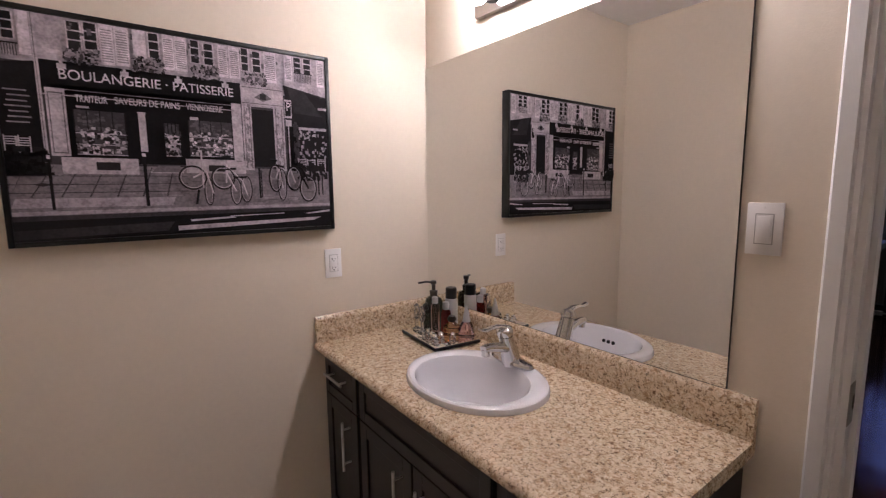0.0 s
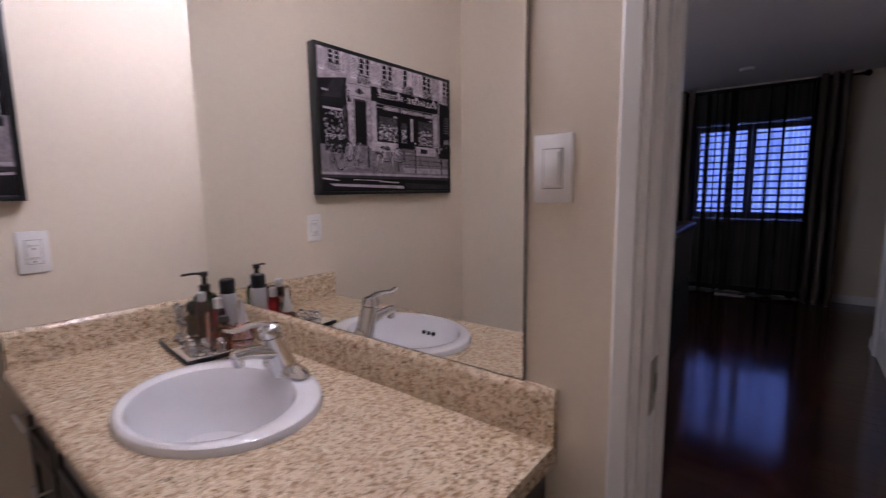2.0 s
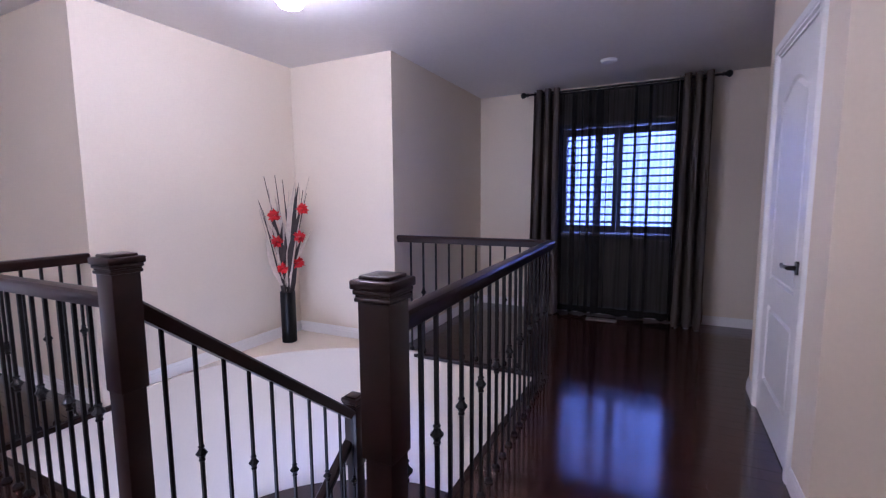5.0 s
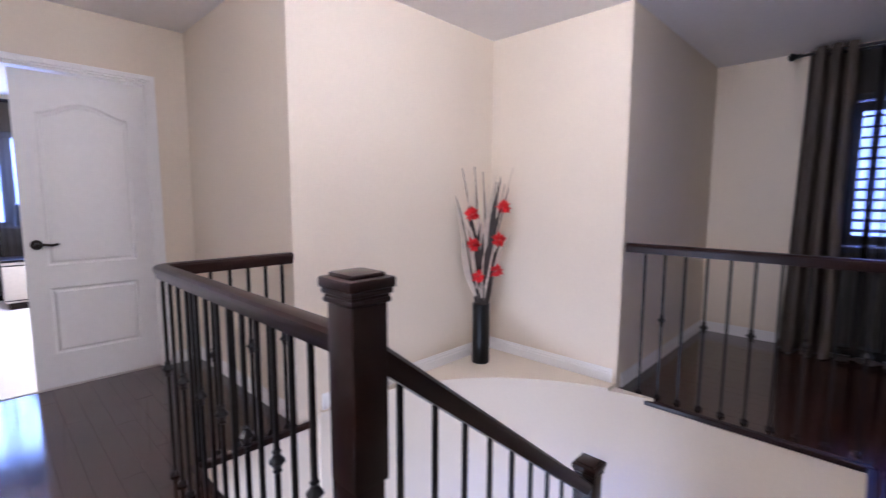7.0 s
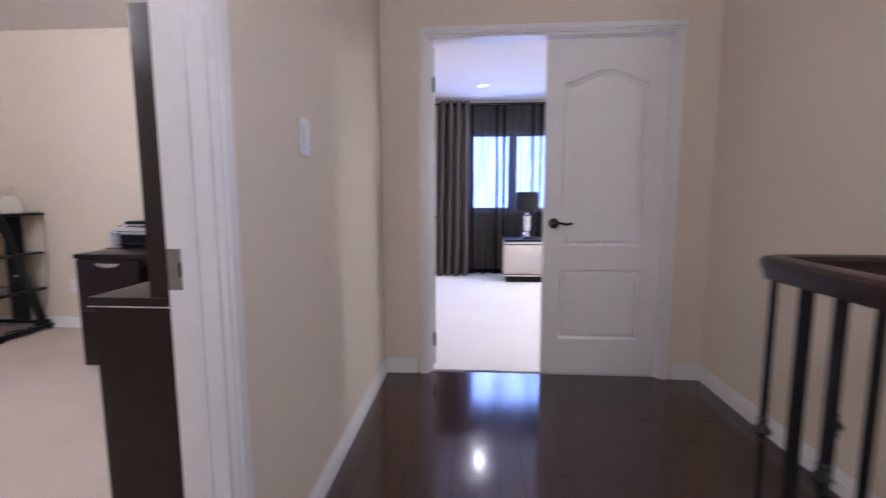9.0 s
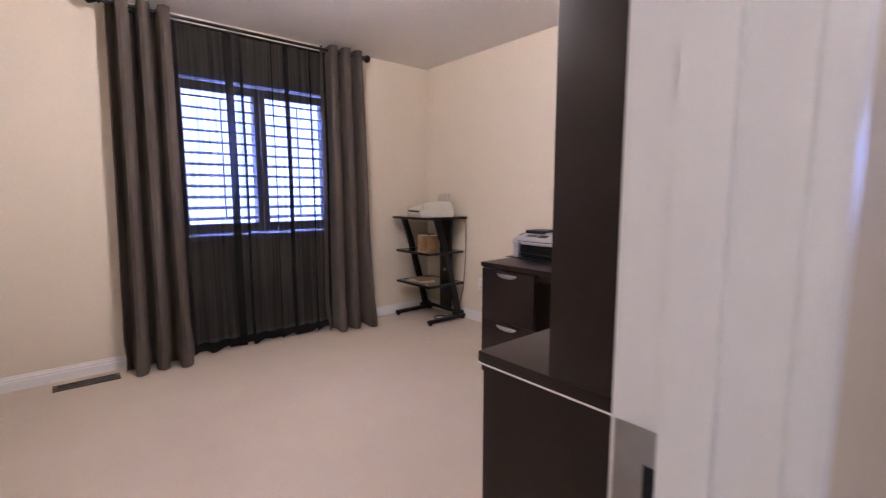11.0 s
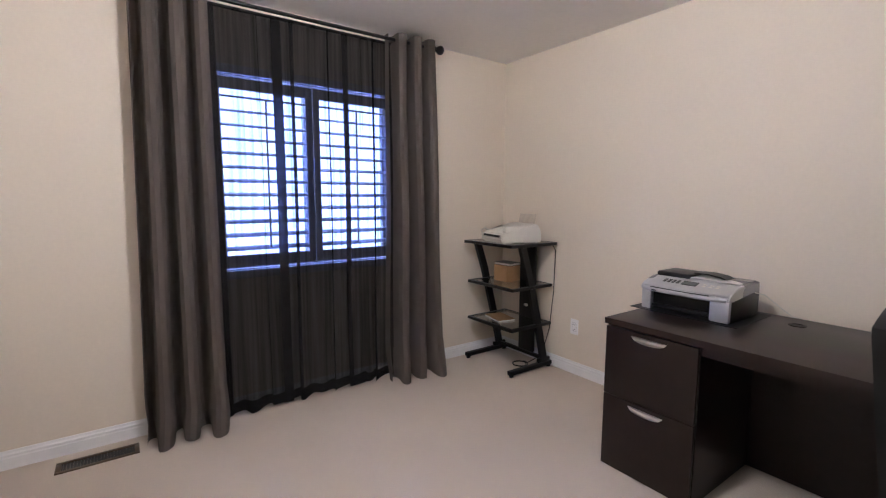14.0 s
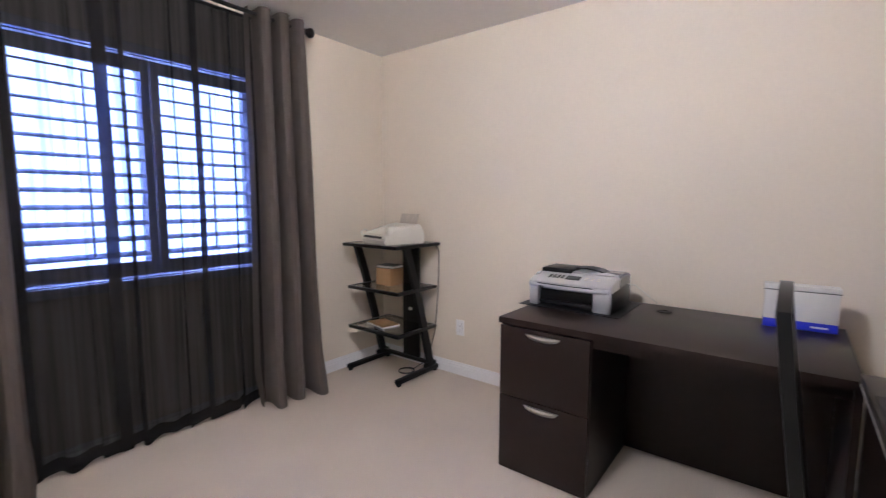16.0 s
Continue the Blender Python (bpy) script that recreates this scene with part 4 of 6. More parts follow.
        tagged(part("print_detail", bm, tone(tint), pic), kind="stuff")
    for tint, wd, bars in ((0.55, 0.0026, ((0.515, 0.43, 0.515, 0.245), (0.484, 0.296, 0.527, 0.33), (0.527, 0.33, 0.545, 0.215), (0.596, 0.39, 0.590, 0.27), (0.590, 0.33, 0.622, 0.225), (0.60, 0.35, 0.645, 0.28), (0.645, 0.28, 0.66, 0.20), (0.767, 0.296, 0.782, 0.35), (0.782, 0.35, 0.792, 0.24), (0.825, 0.35, 0.842, 0.27))),
                           (0.010, 0.0034, ((0.59, 0.34, 0.625, 0.345), (0.575, 0.40, 0.61, 0.41), (0.62, 0.30, 0.66, 0.30), (0.77, 0.37, 0.80, 0.36), (0.75, 0.40, 0.775, 0.395), (0.87, 0.36, 0.89, 0.30), (0.835, 0.37, 0.86, 0.36), (0.50, 0.235, 0.49, 0.16), (0.86, 0.34, 0.894, 0.238)))):
        bm = bmesh.new()
        z = level[0] + 0.0004
        level[0] = z
        for a, b, c, d in bars:
            rod(bm, (a * W, b * Hh, z), (c * W, d * Hh, z), wd, n=4)
        tagged(part("print_detail", bm, tone(tint), pic), kind="stuff")
    for body, u, v, u1, hgt in (("BOULANGERIE \u00b7 PATISSERIE", 0.149, 0.706, 0.633, 0.031), ("TRAITEUR", 0.184, 0.618, 0.263, 0.022), ("SAVEURS DE PAINS", 0.281, 0.622, 0.461, 0.022), ("VIENNOISERIE", 0.480, 0.624, 0.595, 0.022), ("P", 0.820, 0.66, 0.836, 0.034)):
        me = text_mesh(body, hgt * 1.25)
        me.materials.append(tone(0.70))
        xs = [vt.co.x for vt in me.vertices]
        k = (u1 - u) * W / max(xs)
        ob = new("lettering", me)
        ob.parent = pic
        ob.matrix_local = Matrix.Translation((u * W, v * Hh, level[0] + 0.0008)) @ Matrix.Diagonal((k, 1, 1, 1))
    bm = bmesh.new()
    for i in range(7):
        box(bm, (0.025 + 0.004 * (i % 3)) * W, (0.075 + 0.006 * (i % 2)) * W, (0.52 + 0.022 * i) * Hh, (0.526 + 0.022 * i) * Hh, level[0], level[0] + 0.0004)
    tagged(part("print_detail", bm, tone(0.2), pic), kind="stuff")
    return pic


picture()


def vanity():
    vt = thing("vanity_cabinet", pose(0, 0, 0), "dark espresso bathroom vanity cabinet with shaker doors", "vanity cabinet")
    bm = box(B(0.845, 1.36, 0.51, 1.835, 0.10, 0.62), 0.90, 1.36, 0.51, 1.835, 0.0, 0.10)
    for a in ((0.845, 0.863, 0.51, 1.835), (1.34, 1.36, 0.51, 1.835), (0.863, 1.34, 0.51, 0.53), (0.863, 1.34, 1.815, 1.835)):
        box(bm, *a, 0.62, 0.7615)
    part("carcass", bm, VANITY, vt)

    def front(name, y0, y1, z0, z1, fr, handle):
        bm = B(0.832, 0.8445, y0 + 0.0015, y1 - 0.0015, z0, z1)
        w = fr
        for a, b, c, d in ((y0, y0 + w, z0, z1), (y1 - w, y1, z0, z1), (y0 + w, y1 - w, z0, z0 + w), (y0 + w, y1 - w, z1 - w, z1)):
            box(bm, 0.824, 0.832, a + (0.0015 if a == y0 else 0), b - (0.0015 if b == y1 else 0), c, d, bevel=0.0015)
        f = part(name, bm, VANITY, vt, smooth=False)
        if handle:
            (ya, za), (yb, zb) = handle
            bm = rod(bmesh.new(), (0.794, ya, za), (0.794, yb, zb), 0.005)
            for t in (0.15, 0.85):
                rod(bm, (0.794, ya + (yb - ya) * t, za + (zb - za) * t), (0.825, ya + (yb - ya) * t, za + (zb - za) * t), 0.004)
            part("bar_handle", bm, NICKEL, f, "brushed nickel bar handle")

    front("drawer_front", 1.535, 1.815, 0.605, 0.755, 0.035, ((1.60, 0.70), (1.75, 0.70)))
    front("cabinet_door", 1.535, 1.815, 0.115, 0.600, 0.05, ((1.60, 0.37), (1.60, 0.56)))
    front("false_front", 0.835, 1.515, 0.605, 0.755, 0.04, None)
    front("cabinet_door", 1.178, 1.515, 0.115, 0.600, 0.05, ((1.235, 0.37), (1.235, 0.56)))
    front("cabinet_door", 0.835, 1.172, 0.115, 0.600, 0.05, ((1.115, 0.37), (1.115, 0.56)))
    front("drawer_front", 0.525, 0.815, 0.605, 0.755, 0.035, ((0.60, 0.70), (0.75, 0.70)))
    front("cabinet_door", 0.525, 0.815, 0.115, 0.600, 0.05, ((0.755, 0.37), (0.755, 0.56)))


vanity()
SX, SY, SA, SB = 1.066, 1.170, 0.204, 0.254   # basin centre and half axes


def worktop():
    wt = thing("countertop", pose(0, 0, 0), "speckled tan granite-look laminate countertop with backsplash", "countertop")
    # top with an oval hole: outline ring bridged to the hole
    bm = bmesh.new()
    n = 64
    for z in (CZ, CZ - 0.036):
        outer, inner = [], []
        for i in range(n):
            a = 2 * math.pi * i / n
            c, s = math.cos(a), math.sin(a)
            inner.append(bm.verts.new((SX + (SA - 0.012) * c, SY + (SB - 0.012) * s, z)))
            kx = ((CX1 if c > 0 else CX0 + 0.012) - SX) / c if abs(c) > 1e-6 else 1e9
            ky = ((CY1 if s > 0 else CY0 + 0.004) - SY) / s if abs(s) > 1e-6 else 1e9
            k = min(abs(kx), abs(ky))
            outer.append(bm.verts.new((SX + k * c, SY + k * s, z)))
        for i in range(n):
            bm.faces.new((inner[i], inner[(i + 1) % n], outer[(i + 1) % n], outer[i]))
        for cx in (CX0 + 0.012, CX1):
            for cy in (CY0 + 0.004, CY1):
                a = min((v for v in outer if abs(v.co.x - cx) < 1e-4), key=lambda v: abs(v.co.y - cy))
                b = min((v for v in outer if abs(v.co.y - cy) < 1e-4), key=lambda v: abs(v.co.x - cx))
                if a is not b:
                    bm.faces.new((a, b, bm.verts.new((cx, cy, z))))
    part("slab", bm, GRANITE, wt, smooth=False)
    # rolled front edge and squared end
    sec = [(0.0, -0.038)] + [(-0.019 * math.sin(math.pi * i / 10), -0.038 + 0.019 - 0.019 * math.cos(math.pi * i / 10) + 0.0005) for i in range(1, 10)] + [(0.0, 0.0)]
    part("front_edge", sweep(bmesh.new(), [(CX0 + 0.012, CY0, CZ), (CX0 + 0.012, CY1, CZ)], [(s, u) for s, u in sec]), GRANITE, wt)
    part("end_edge", B(CX0 + 0.012, CX1, CY0, CY0 + 0.004, CZ - 0.038, CZ), GRANITE, wt)
    sp = [(0.0, 0.0), (0.020, 0.0), (0.020, 0.088), (0.017, 0.098), (0.010, 0.105), (0.0, 0.105)]
    part("backsplash", sweep(bmesh.new(), [(CX1, CY1 - 0.0, CZ + 0.0005), (CX1, CY0, CZ + 0.0005)], sp), GRANITE, wt)
    part("side_splash", sweep(bmesh.new(), [(CX0, CY1, CZ + 0.0005), (CX1 - 0.021, CY1, CZ + 0.0005)], sp), GRANITE, wt)


worktop()


def basin():
    bs = thing("basin", pose(SX, SY, CZ), "white oval drop-in porcelain basin", "sink")
    bm = bmesh.new()
    prof = [(1.0, 0.0005, 0), (1.0, 0.008, 0), (0.985, 0.016, 0), (0.95, 0.020, 0), (0.86, 0.0195, 0.008), (0.80, 0.015, 0.011), (0.775, 0.002, 0.012), (0.74, -0.035, 0.014), (0.66, -0.090, 0.015), (0.52, -0.125, 0.015), (0.28, -0.1315, 0.01), (0.10, -0.132, 0.0)]
    n = 48
    rings = []
    for k, z, sh in prof:
        rings.append([bm.verts.new((SA * (k + (0.06 if k > 0.7 else 0)) * math.cos(2 * math.pi * i / n) * (1 / 1.06) - sh * 1.6, SB * k * math.sin(2 * math.pi * i / n), z)) for i in range(n)])
    for a, b in zip(rings, rings[1:]):
        for i in range(n):
            bm.faces.new((a[i], a[(i + 1) % n], b[(i + 1) % n], b[i]))
    bm.faces.new(rings[-1])
    part("bowl", bm, PORCELAIN, bs)
    part("drain", lathe(bmesh.new(), [(0.010, -0.1320), (0.026, -0.1315), (0.022, -0.1285), (0.006, -0.1275)]), CHROME, bs, "chrome drain")
    for dy in (-0.022, 0.0, 0.022):
        part("overflow_hole", lathe(bmesh.new(), [(0.0075, -0.002), (0.0075, 0.0022)], pose(-0.151, dy, -0.032, 0, 72, 0), 12), BLACKPLASTIC, bs, "dark overflow hole")


basin()


def faucet():
    fc = thing("faucet", pose(SX + 0.162, SY - 0.005, CZ + 0.0195, 0, 0, 180) @ Matrix.Diagonal((1.12, 1.15, 1.1, 1)), "chrome single-lever basin faucet", "faucet")
    bm = bmesh.new()
    lathe(bm, [(0.026, 0.0), (0.028, 0.006), (0.026, 0.014), (0.014, 0.02)], Matrix.Diagonal((1.0, 3.0, 1, 1)), 28)
    part("base_plate", bm, CHROME, fc)
    lean = pose(0, 0, 0, 0, 17, 0)
    bm = lathe(bmesh.new(), [(0.030, 0.004), (0.029, 0.016), (0.0255, 0.045), (0.0235, 0.078), (0.0225, 0.098)], lean)
    part("body", bm, CHROME, fc)
    bm = lathe(bmesh.new(), [(0.0215, 0.0985), (0.0240, 0.101), (0.0250, 0.112), (0.0225, 0.122), (0.013, 0.129), (0.003, 0.131)], lean)
    part("lever_dome", bm, CHROME, fc)
    bm = bmesh.new()
    rings = []
    for x, z, hw, ht in ((0.018, 0.052, 0.021, 0.017), (0.045, 0.060, 0.019, 0.0155), (0.075, 0.067, 0.0165, 0.0135), (0.100, 0.071, 0.0150, 0.012), (0.118, 0.071, 0.0140, 0.011)):
        rings.append([bm.verts.new((x, hw * math.cos(2 * math.pi * i / 16), z + ht * math.sin(2 * math.pi * i / 16))) for i in range(16)])
    for a, b in zip(rings, rings[1:]):
        for i in range(16):
            bm.faces.new((a[i], a[(i + 1) % 16], b[(i + 1) % 16], b[i]))
    bm.faces.new(rings[0][::-1])
    bm.faces.new(rings[-1])
    part("spout", bm, CHROME, fc)
    part("aerator", lathe(bmesh.new(), [(0.0095, 0.046), (0.0115, 0.048), (0.0115, 0.066), (0.010, 0.068)], pose(0.108, 0, 0)), CHROME, fc)
    bm = bmesh.new()
    rings = []
    for x, z, hw, ht in ((0.030, 0.118, 0.016, 0.008), (0.055, 0.127, 0.013, 0.006), (0.080, 0.128, 0.0115, 0.005), (0.102, 0.125, 0.0115, 0.0045), (0.120, 0.127, 0.012, 0.004), (0.130, 0.131, 0.009, 0.003)):
        rings.append([bm.verts.new((x, hw * math.cos(2 * math.pi * i / 14), z + ht * math.sin(2 * math.pi * i / 14))) for i in range(14)])
    for a, b in zip(rings, rings[1:]):
        for i in range(14):
            bm.faces.new((a[i], a[(i + 1) % 14], b[(i + 1) % 14], b[i]))
    bm.faces.new(rings[0][::-1])
    bm.faces.new(rings[-1])
    part("lever", bm, CHROME, fc)


faucet()

mir = thing("wall_mirror", pose(0, 0, 0), "large frameless wall mirror above the backsplash", "mirror")
part("mirror_glass", B(1.3585, 1.3645, 0.560, 1.842, 0.908, 1.940), MIRROR, mir, smooth=False)
part("polished_edge", box(B(1.3583, 1.3645, 0.5585, 0.560, 0.908, 1.940), 1.3583, 1.3645, 0.5585, 1.842, 0.9065, 0.908), BLACKPLASTIC, mir)


def tray_and_bottles():
    T = pose(1.222, 1.572, CZ + 0.0005, 0, 0, -6) @ Matrix.Diagonal((1.15, 1.2, 1.0, 1))
    tr = thing("vanity_tray", T, "small mirrored tray with a dark rim on the countertop", "tray")
    part("tray_plate", B(-0.09, 0.09, -0.12, 0.12, 0.004, 0.016, bevel=0.003), BLACKPLASTIC, tr)
    part("mirror_top", B(-0.087, 0.087, -0.117, 0.117, 0.016, 0.019, bevel=0.0012), MIRROR, tr)
    for sx in (-1, 1):
        for sy in (-1, 1):
            part("foot", lathe(bmesh.new(), [(0.008, 0.0), (0.010, 0.002), (0.010, 0.004)], pose(sx * 0.075, sy * 0.105, 0)), BLACKPLASTIC, tr)
    top = 0.0195

    def bottle(name, x, y, prof, material, cap, capmat, label, tip=None, cap_name="cap"):
        b = thing(name, T @ pose(x, y, top) @ Matrix.Diagonal((1.18, 1.18, 1.2, 1)), label, "bottle", "toiletries on the tray")
        part("bottle_body", lathe(bmesh.new(), prof, n=20), material, b)
        part(cap_name, lathe(bmesh.new(), cap, n=16), capmat, b)
        if tip:
            part("pump_spout", tube(bmesh.new(), tip, 0.0035), capmat, b)
        return b

    bottle("soap_dispenser", 0.030, 0.088, [(0.026, 0), (0.029, 0.004), (0.029, 0.085), (0.024, 0.102), (0.012, 0.110), (0.011, 0.116)], GREENGLASS,
           [(0.012, 0.114), (0.013, 0.130), (0.006, 0.133), (0.006, 0.152), (0.009, 0.155), (0.009, 0.166)], BRONZE, "dark green glass soap dispenser with a bronze pump", [(0, 0, 0.160), (-0.02, 0.012, 0.162), (-0.042, 0.024, 0.158)], "pump")
    bottle("spray_can", 0.070, 0.030, [(0.018, 0), (0.0195, 0.003), (0.0195, 0.105), (0.016, 0.112)], SILVER, [(0.0175, 0.110), (0.0175, 0.145), (0.015, 0.148)], BLACKPLASTIC, "silver spray can with a black cap")
    bottle("perfume_bottle", 0.000, 0.028, [(0.012, 0), (0.013, 0.003), (0.013, 0.095), (0.008, 0.102)], PINK, [(0.009, 0.100), (0.0095, 0.122), (0.006, 0.124)], SILVER, "slim pink glass perfume bottle")
    bottle("perfume_bottle", 0.035, 0.012, [(0.015, 0), (0.016, 0.003), (0.015, 0.07), (0.009, 0.080)], REDGLASS, [(0.010, 0.078), (0.010, 0.103), (0.007, 0.105)], SILVER, "dark red glass perfume bottle with a silver cap")
    bottle("perfume_bottle", 0.030, -0.035, [(0.026, 0), (0.029, 0.005), (0.026, 0.03), (0.012, 0.042), (0.009, 0.048)], AMBER, [(0.010, 0.047), (0.014, 0.055), (0.010, 0.066)], BRONZE, "squat amber glass perfume bottle")
    bottle("perfume_bottle", 0.060, -0.080, [(0.022, 0), (0.024, 0.004), (0.020, 0.04), (0.012, 0.055)], PINK, [(0.012, 0.053), (0.008, 0.08), (0.002, 0.112)], SILVER, "cone-capped rose perfume bottle")
    bottle("perfume_bottle", -0.010, 0.065, [(0.017, 0), (0.018, 0.003), (0.018, 0.055), (0.010, 0.064)], GLASS, [(0.010, 0.063), (0.016, 0.072), (0.016, 0.088), (0.008, 0.096)], GREENGLASS, "clear glass bottle with a round green stopper")
    for x, y in ((-0.045, 0.085), (-0.045, 0.045)):
        g = thing("glass_figurine", T @ pose(x, y, top) @ Matrix.Diagonal((1.15, 1.15, 1.15, 1)), "clear glass ring-topped stopper ornament", "ornament", "glass ornaments")
        part("stem", lathe(bmesh.new(), [(0.013, 0), (0.014, 0.004), (0.005, 0.012), (0.005, 0.04), (0.009, 0.045)], n=16), FROST, g)
        part("loop", tube(bmesh.new(), [(0, 0.011 * math.sin(a), 0.068 + 0.025 * math.cos(a)) for a in [2 * math.pi * i / 16 for i in range(17)]], 0.005, 8), FROST, g)
    for x, y in ((-0.05, -0.01), (-0.03, -0.06), (-0.06, -0.07), (0.0, -0.085), (-0.055, -0.045)):
        g = thing("glass_jar", T @ pose(x, y, top), "tiny clear glass jar", "jar", "tiny glass jars")
        part("jar_body", lathe(bmesh.new(), [(0.010, 0), (0.012, 0.003), (0.011, 0.018), (0.007, 0.024)], n=14), FROST, g)
        part("lid", lathe(bmesh.new(), [(0.008, 0.024), (0.008, 0.030), (0.003, 0.034)], n=12), CHROME, g)


tray_and_bottles()


def wall_plate(name, m, w, h, kind, label):
    """A plate on a wall; local z points out of the wall, y up."""
    p = thing(name, m, label, "wall plate")
    part("plate", B(-w / 2, w / 2, -h / 2, h / 2, 0.0003, 0.006, bevel=0.002), PLASTIC, p)
    if kind == "rocker":
        for dx in ([0] if w < 0.09 else [-0.023, 0.023]):
            # Grey rim round the rocker: the gap's shade put into the colour.
            part("rocker_gap_shade", B(dx - 0.0185, dx + 0.0185, -0.035, 0.035, 0.006, 0.0064), mat("gap_shade_grey", (0.35, 0.34, 0.33), 0.6), p)
            part("rocker", box(B(dx - 0.0165, dx + 0.0165, -0.033, 0.033, 0.006, 0.0075), dx - 0.013, dx + 0.013, -0.029, 0.029, 0.0075, 0.011, bevel=0.001), PLASTIC, p)
        for dy in (-h * 0.41, h * 0.41):
            part("screw", lathe(bmesh.new(), [(0.003, 0.006), (0.003, 0.0068)], pose(0, dy, 0), 10), PLASTIC, p)
    else:
        # Outlet face gets a grey rim too, painted as the gap's shade.
        part("receptacle_gap_shade", B(-0.018, 0.018, -0.0345, 0.0345, 0.006, 0.0064), mat("gap_shade_grey", (0.35, 0.34, 0.33), 0.6), p)
        part("receptacle", B(-0.0165, 0.0165, -0.033, 0.033, 0.006, 0.008, bevel=0.001), PLASTIC, p)
        for dy in (-0.018, 0.018):
            for dx, hh in ((-0.006, 0.008), (0.006, 0.006)):
                part("slot", B(dx - 0.0012, dx + 0.0012, dy - hh / 2, dy + hh / 2, 0.008, 0.0084), BLACKPLASTIC, p, "dark slot")
            part("slot", lathe(bmesh.new(), [(0.0025, 0.008), (0.0025, 0.0084)], pose(0, dy - 0.009, 0), 8), BLACKPLASTIC, p, "dark slot")
    return p


wall_plate("light_switch", pose(1.365, 0.507, 1.308, 90, 0, -90), 0.072, 0.119, "rocker", "white decorator rocker light switch")
wall_plate("power_outlet", pose(0.889, 1.845, 1.115, 90, 0, 0), 0.070, 0.117, "outlet", "white double power outlet")


def vanity_lamp():
    vl = thing("vanity_light", pose(1.364, 1.045, 2.092), "chrome vanity light bar with round bulbs", "wall lamp")
    part("backplate", B(-0.030, 0.0, -0.435, 0.435, -0.055, 0.055, bevel=0.004), CHROME, vl)
    for i in range(4):
        y = -0.345 + 0.23 * i
        so = part("socket", lathe(bmesh.new(), [(0.026, 0.0), (0.026, 0.02), (0.018, 0.028)], Matrix.Translation((-0.030, y, 0)) @ pose(0, 0, 0, 0, -90, 0)), BRONZE, vl, "dark lamp socket")
        bm = bmesh.new()
        bmesh.ops.create_uvsphere(bm, u_segments=24, v_segments=14, radius=0.046, matrix=Matrix.Translation((-0.098, y, 0.0)))
        part("bulb", bm, VANITY_BULB, vl, "lit round opal bulb")


vanity_lamp()
# latch plates on the door jambs
for nm, m in (("strike_plate", pose(1.398, 0.3338, 0.95, 90, 0, 0)), ("strike_plate", pose(1.399, 2.9718, 0.955, 90, 0, 0))):
    s = thing(nm, m, "brushed metal strike plate on the door jamb", "strike plate")
    part("plate", B(-0.036, 0.026, -0.046, 0.046, 0.0003, 0.002, bevel=0.0008), STEEL, s)
    part("latch_hole", B(-0.010, 0.010, -0.016, 0.016, 0.002, 0.0024), BLACKPLASTIC, s, "dark latch hole")

# ---- office ----
DZ = 0.748


def crescent(parent, x, z, y):
    bm = bmesh.new()
    n = 12
    rows = []
    for i in range(n + 1):
        u = -1 + 2 * i / n
        h = 0.019 * math.sqrt(max(0.0, 1 - u * u)) + 0.001
        rows.append([bm.verts.new((x + 0.084 * u, y - d, z - hh)) for d, hh in ((0.0, 0.0), (0.014 * (1 - u * u) + 0.002, 0.0), (0.016 * (1 - u * u) + 0.002, h * 0.6), (0.004, h * 1.4), (0.0, h * 1.4))])
    for a, b in zip(rows, rows[1:]):
        for i in range(5):
            bm.faces.new((a[i], a[(i + 1) % 5], b[(i + 1) % 5], b[i]))
    bm.faces.new(rows[0])
    bm.faces.new(rows[-1][::-1])
    return part("pull_handle", bm, NICKEL, parent, "silver crescent pull handle")


def desk():
    d = thing("desk", pose(0, 0, 0), "espresso laminate office desk with a file pedestal", "desk")
    bm = B(-0.545, 0.735, 4.735, 5.47, DZ - 0.030, DZ, bevel=0.0025)
    part("desktop", bm, ESPRESSO, d)
    part("edge_band", B(-0.546, 0.735, 4.7335, 4.7355, DZ - 0.029, DZ - 0.001), ESPRESSO, d)
    ped = part("pedestal", B(-0.540, -0.105, 4.757, 5.44, 0.0, DZ - 0.0305), ESPRESSO, d)
    for z0, z1 in ((0.004, 0.368), (0.372, 0.708)):
        f = part("drawer_front", B(-0.538, -0.108, 4.738, 4.7565, z0, z1, bevel=0.0012), ESPRESSO, ped)
        crescent(f, -0.322, z1 - 0.020, 4.738)
    part("modesty_panel", B(-0.105, 0.72, 5.31, 5.33, 0.0, DZ - 0.0305), ESPRESSO, d)
    part("end_panel", B(0.712, 0.735, 4.757, 5.44, 0.0, DZ - 0.0305), ESPRESSO, d)
    part("front_rail", B(-0.105, 0.712, 4.765, 4.783, DZ - 0.075, DZ - 0.0305), ESPRESSO, d)
    part("grommet", lathe(bmesh.new(), [(0.020, DZ - 0.002), (0.034, DZ), (0.034, DZ + 0.003), (0.022, DZ + 0.004), (0.020, DZ + 0.001)], pose(0.05, 5.32, 0)), BLACKPLASTIC, d, "black plastic cable grommet")


desk()


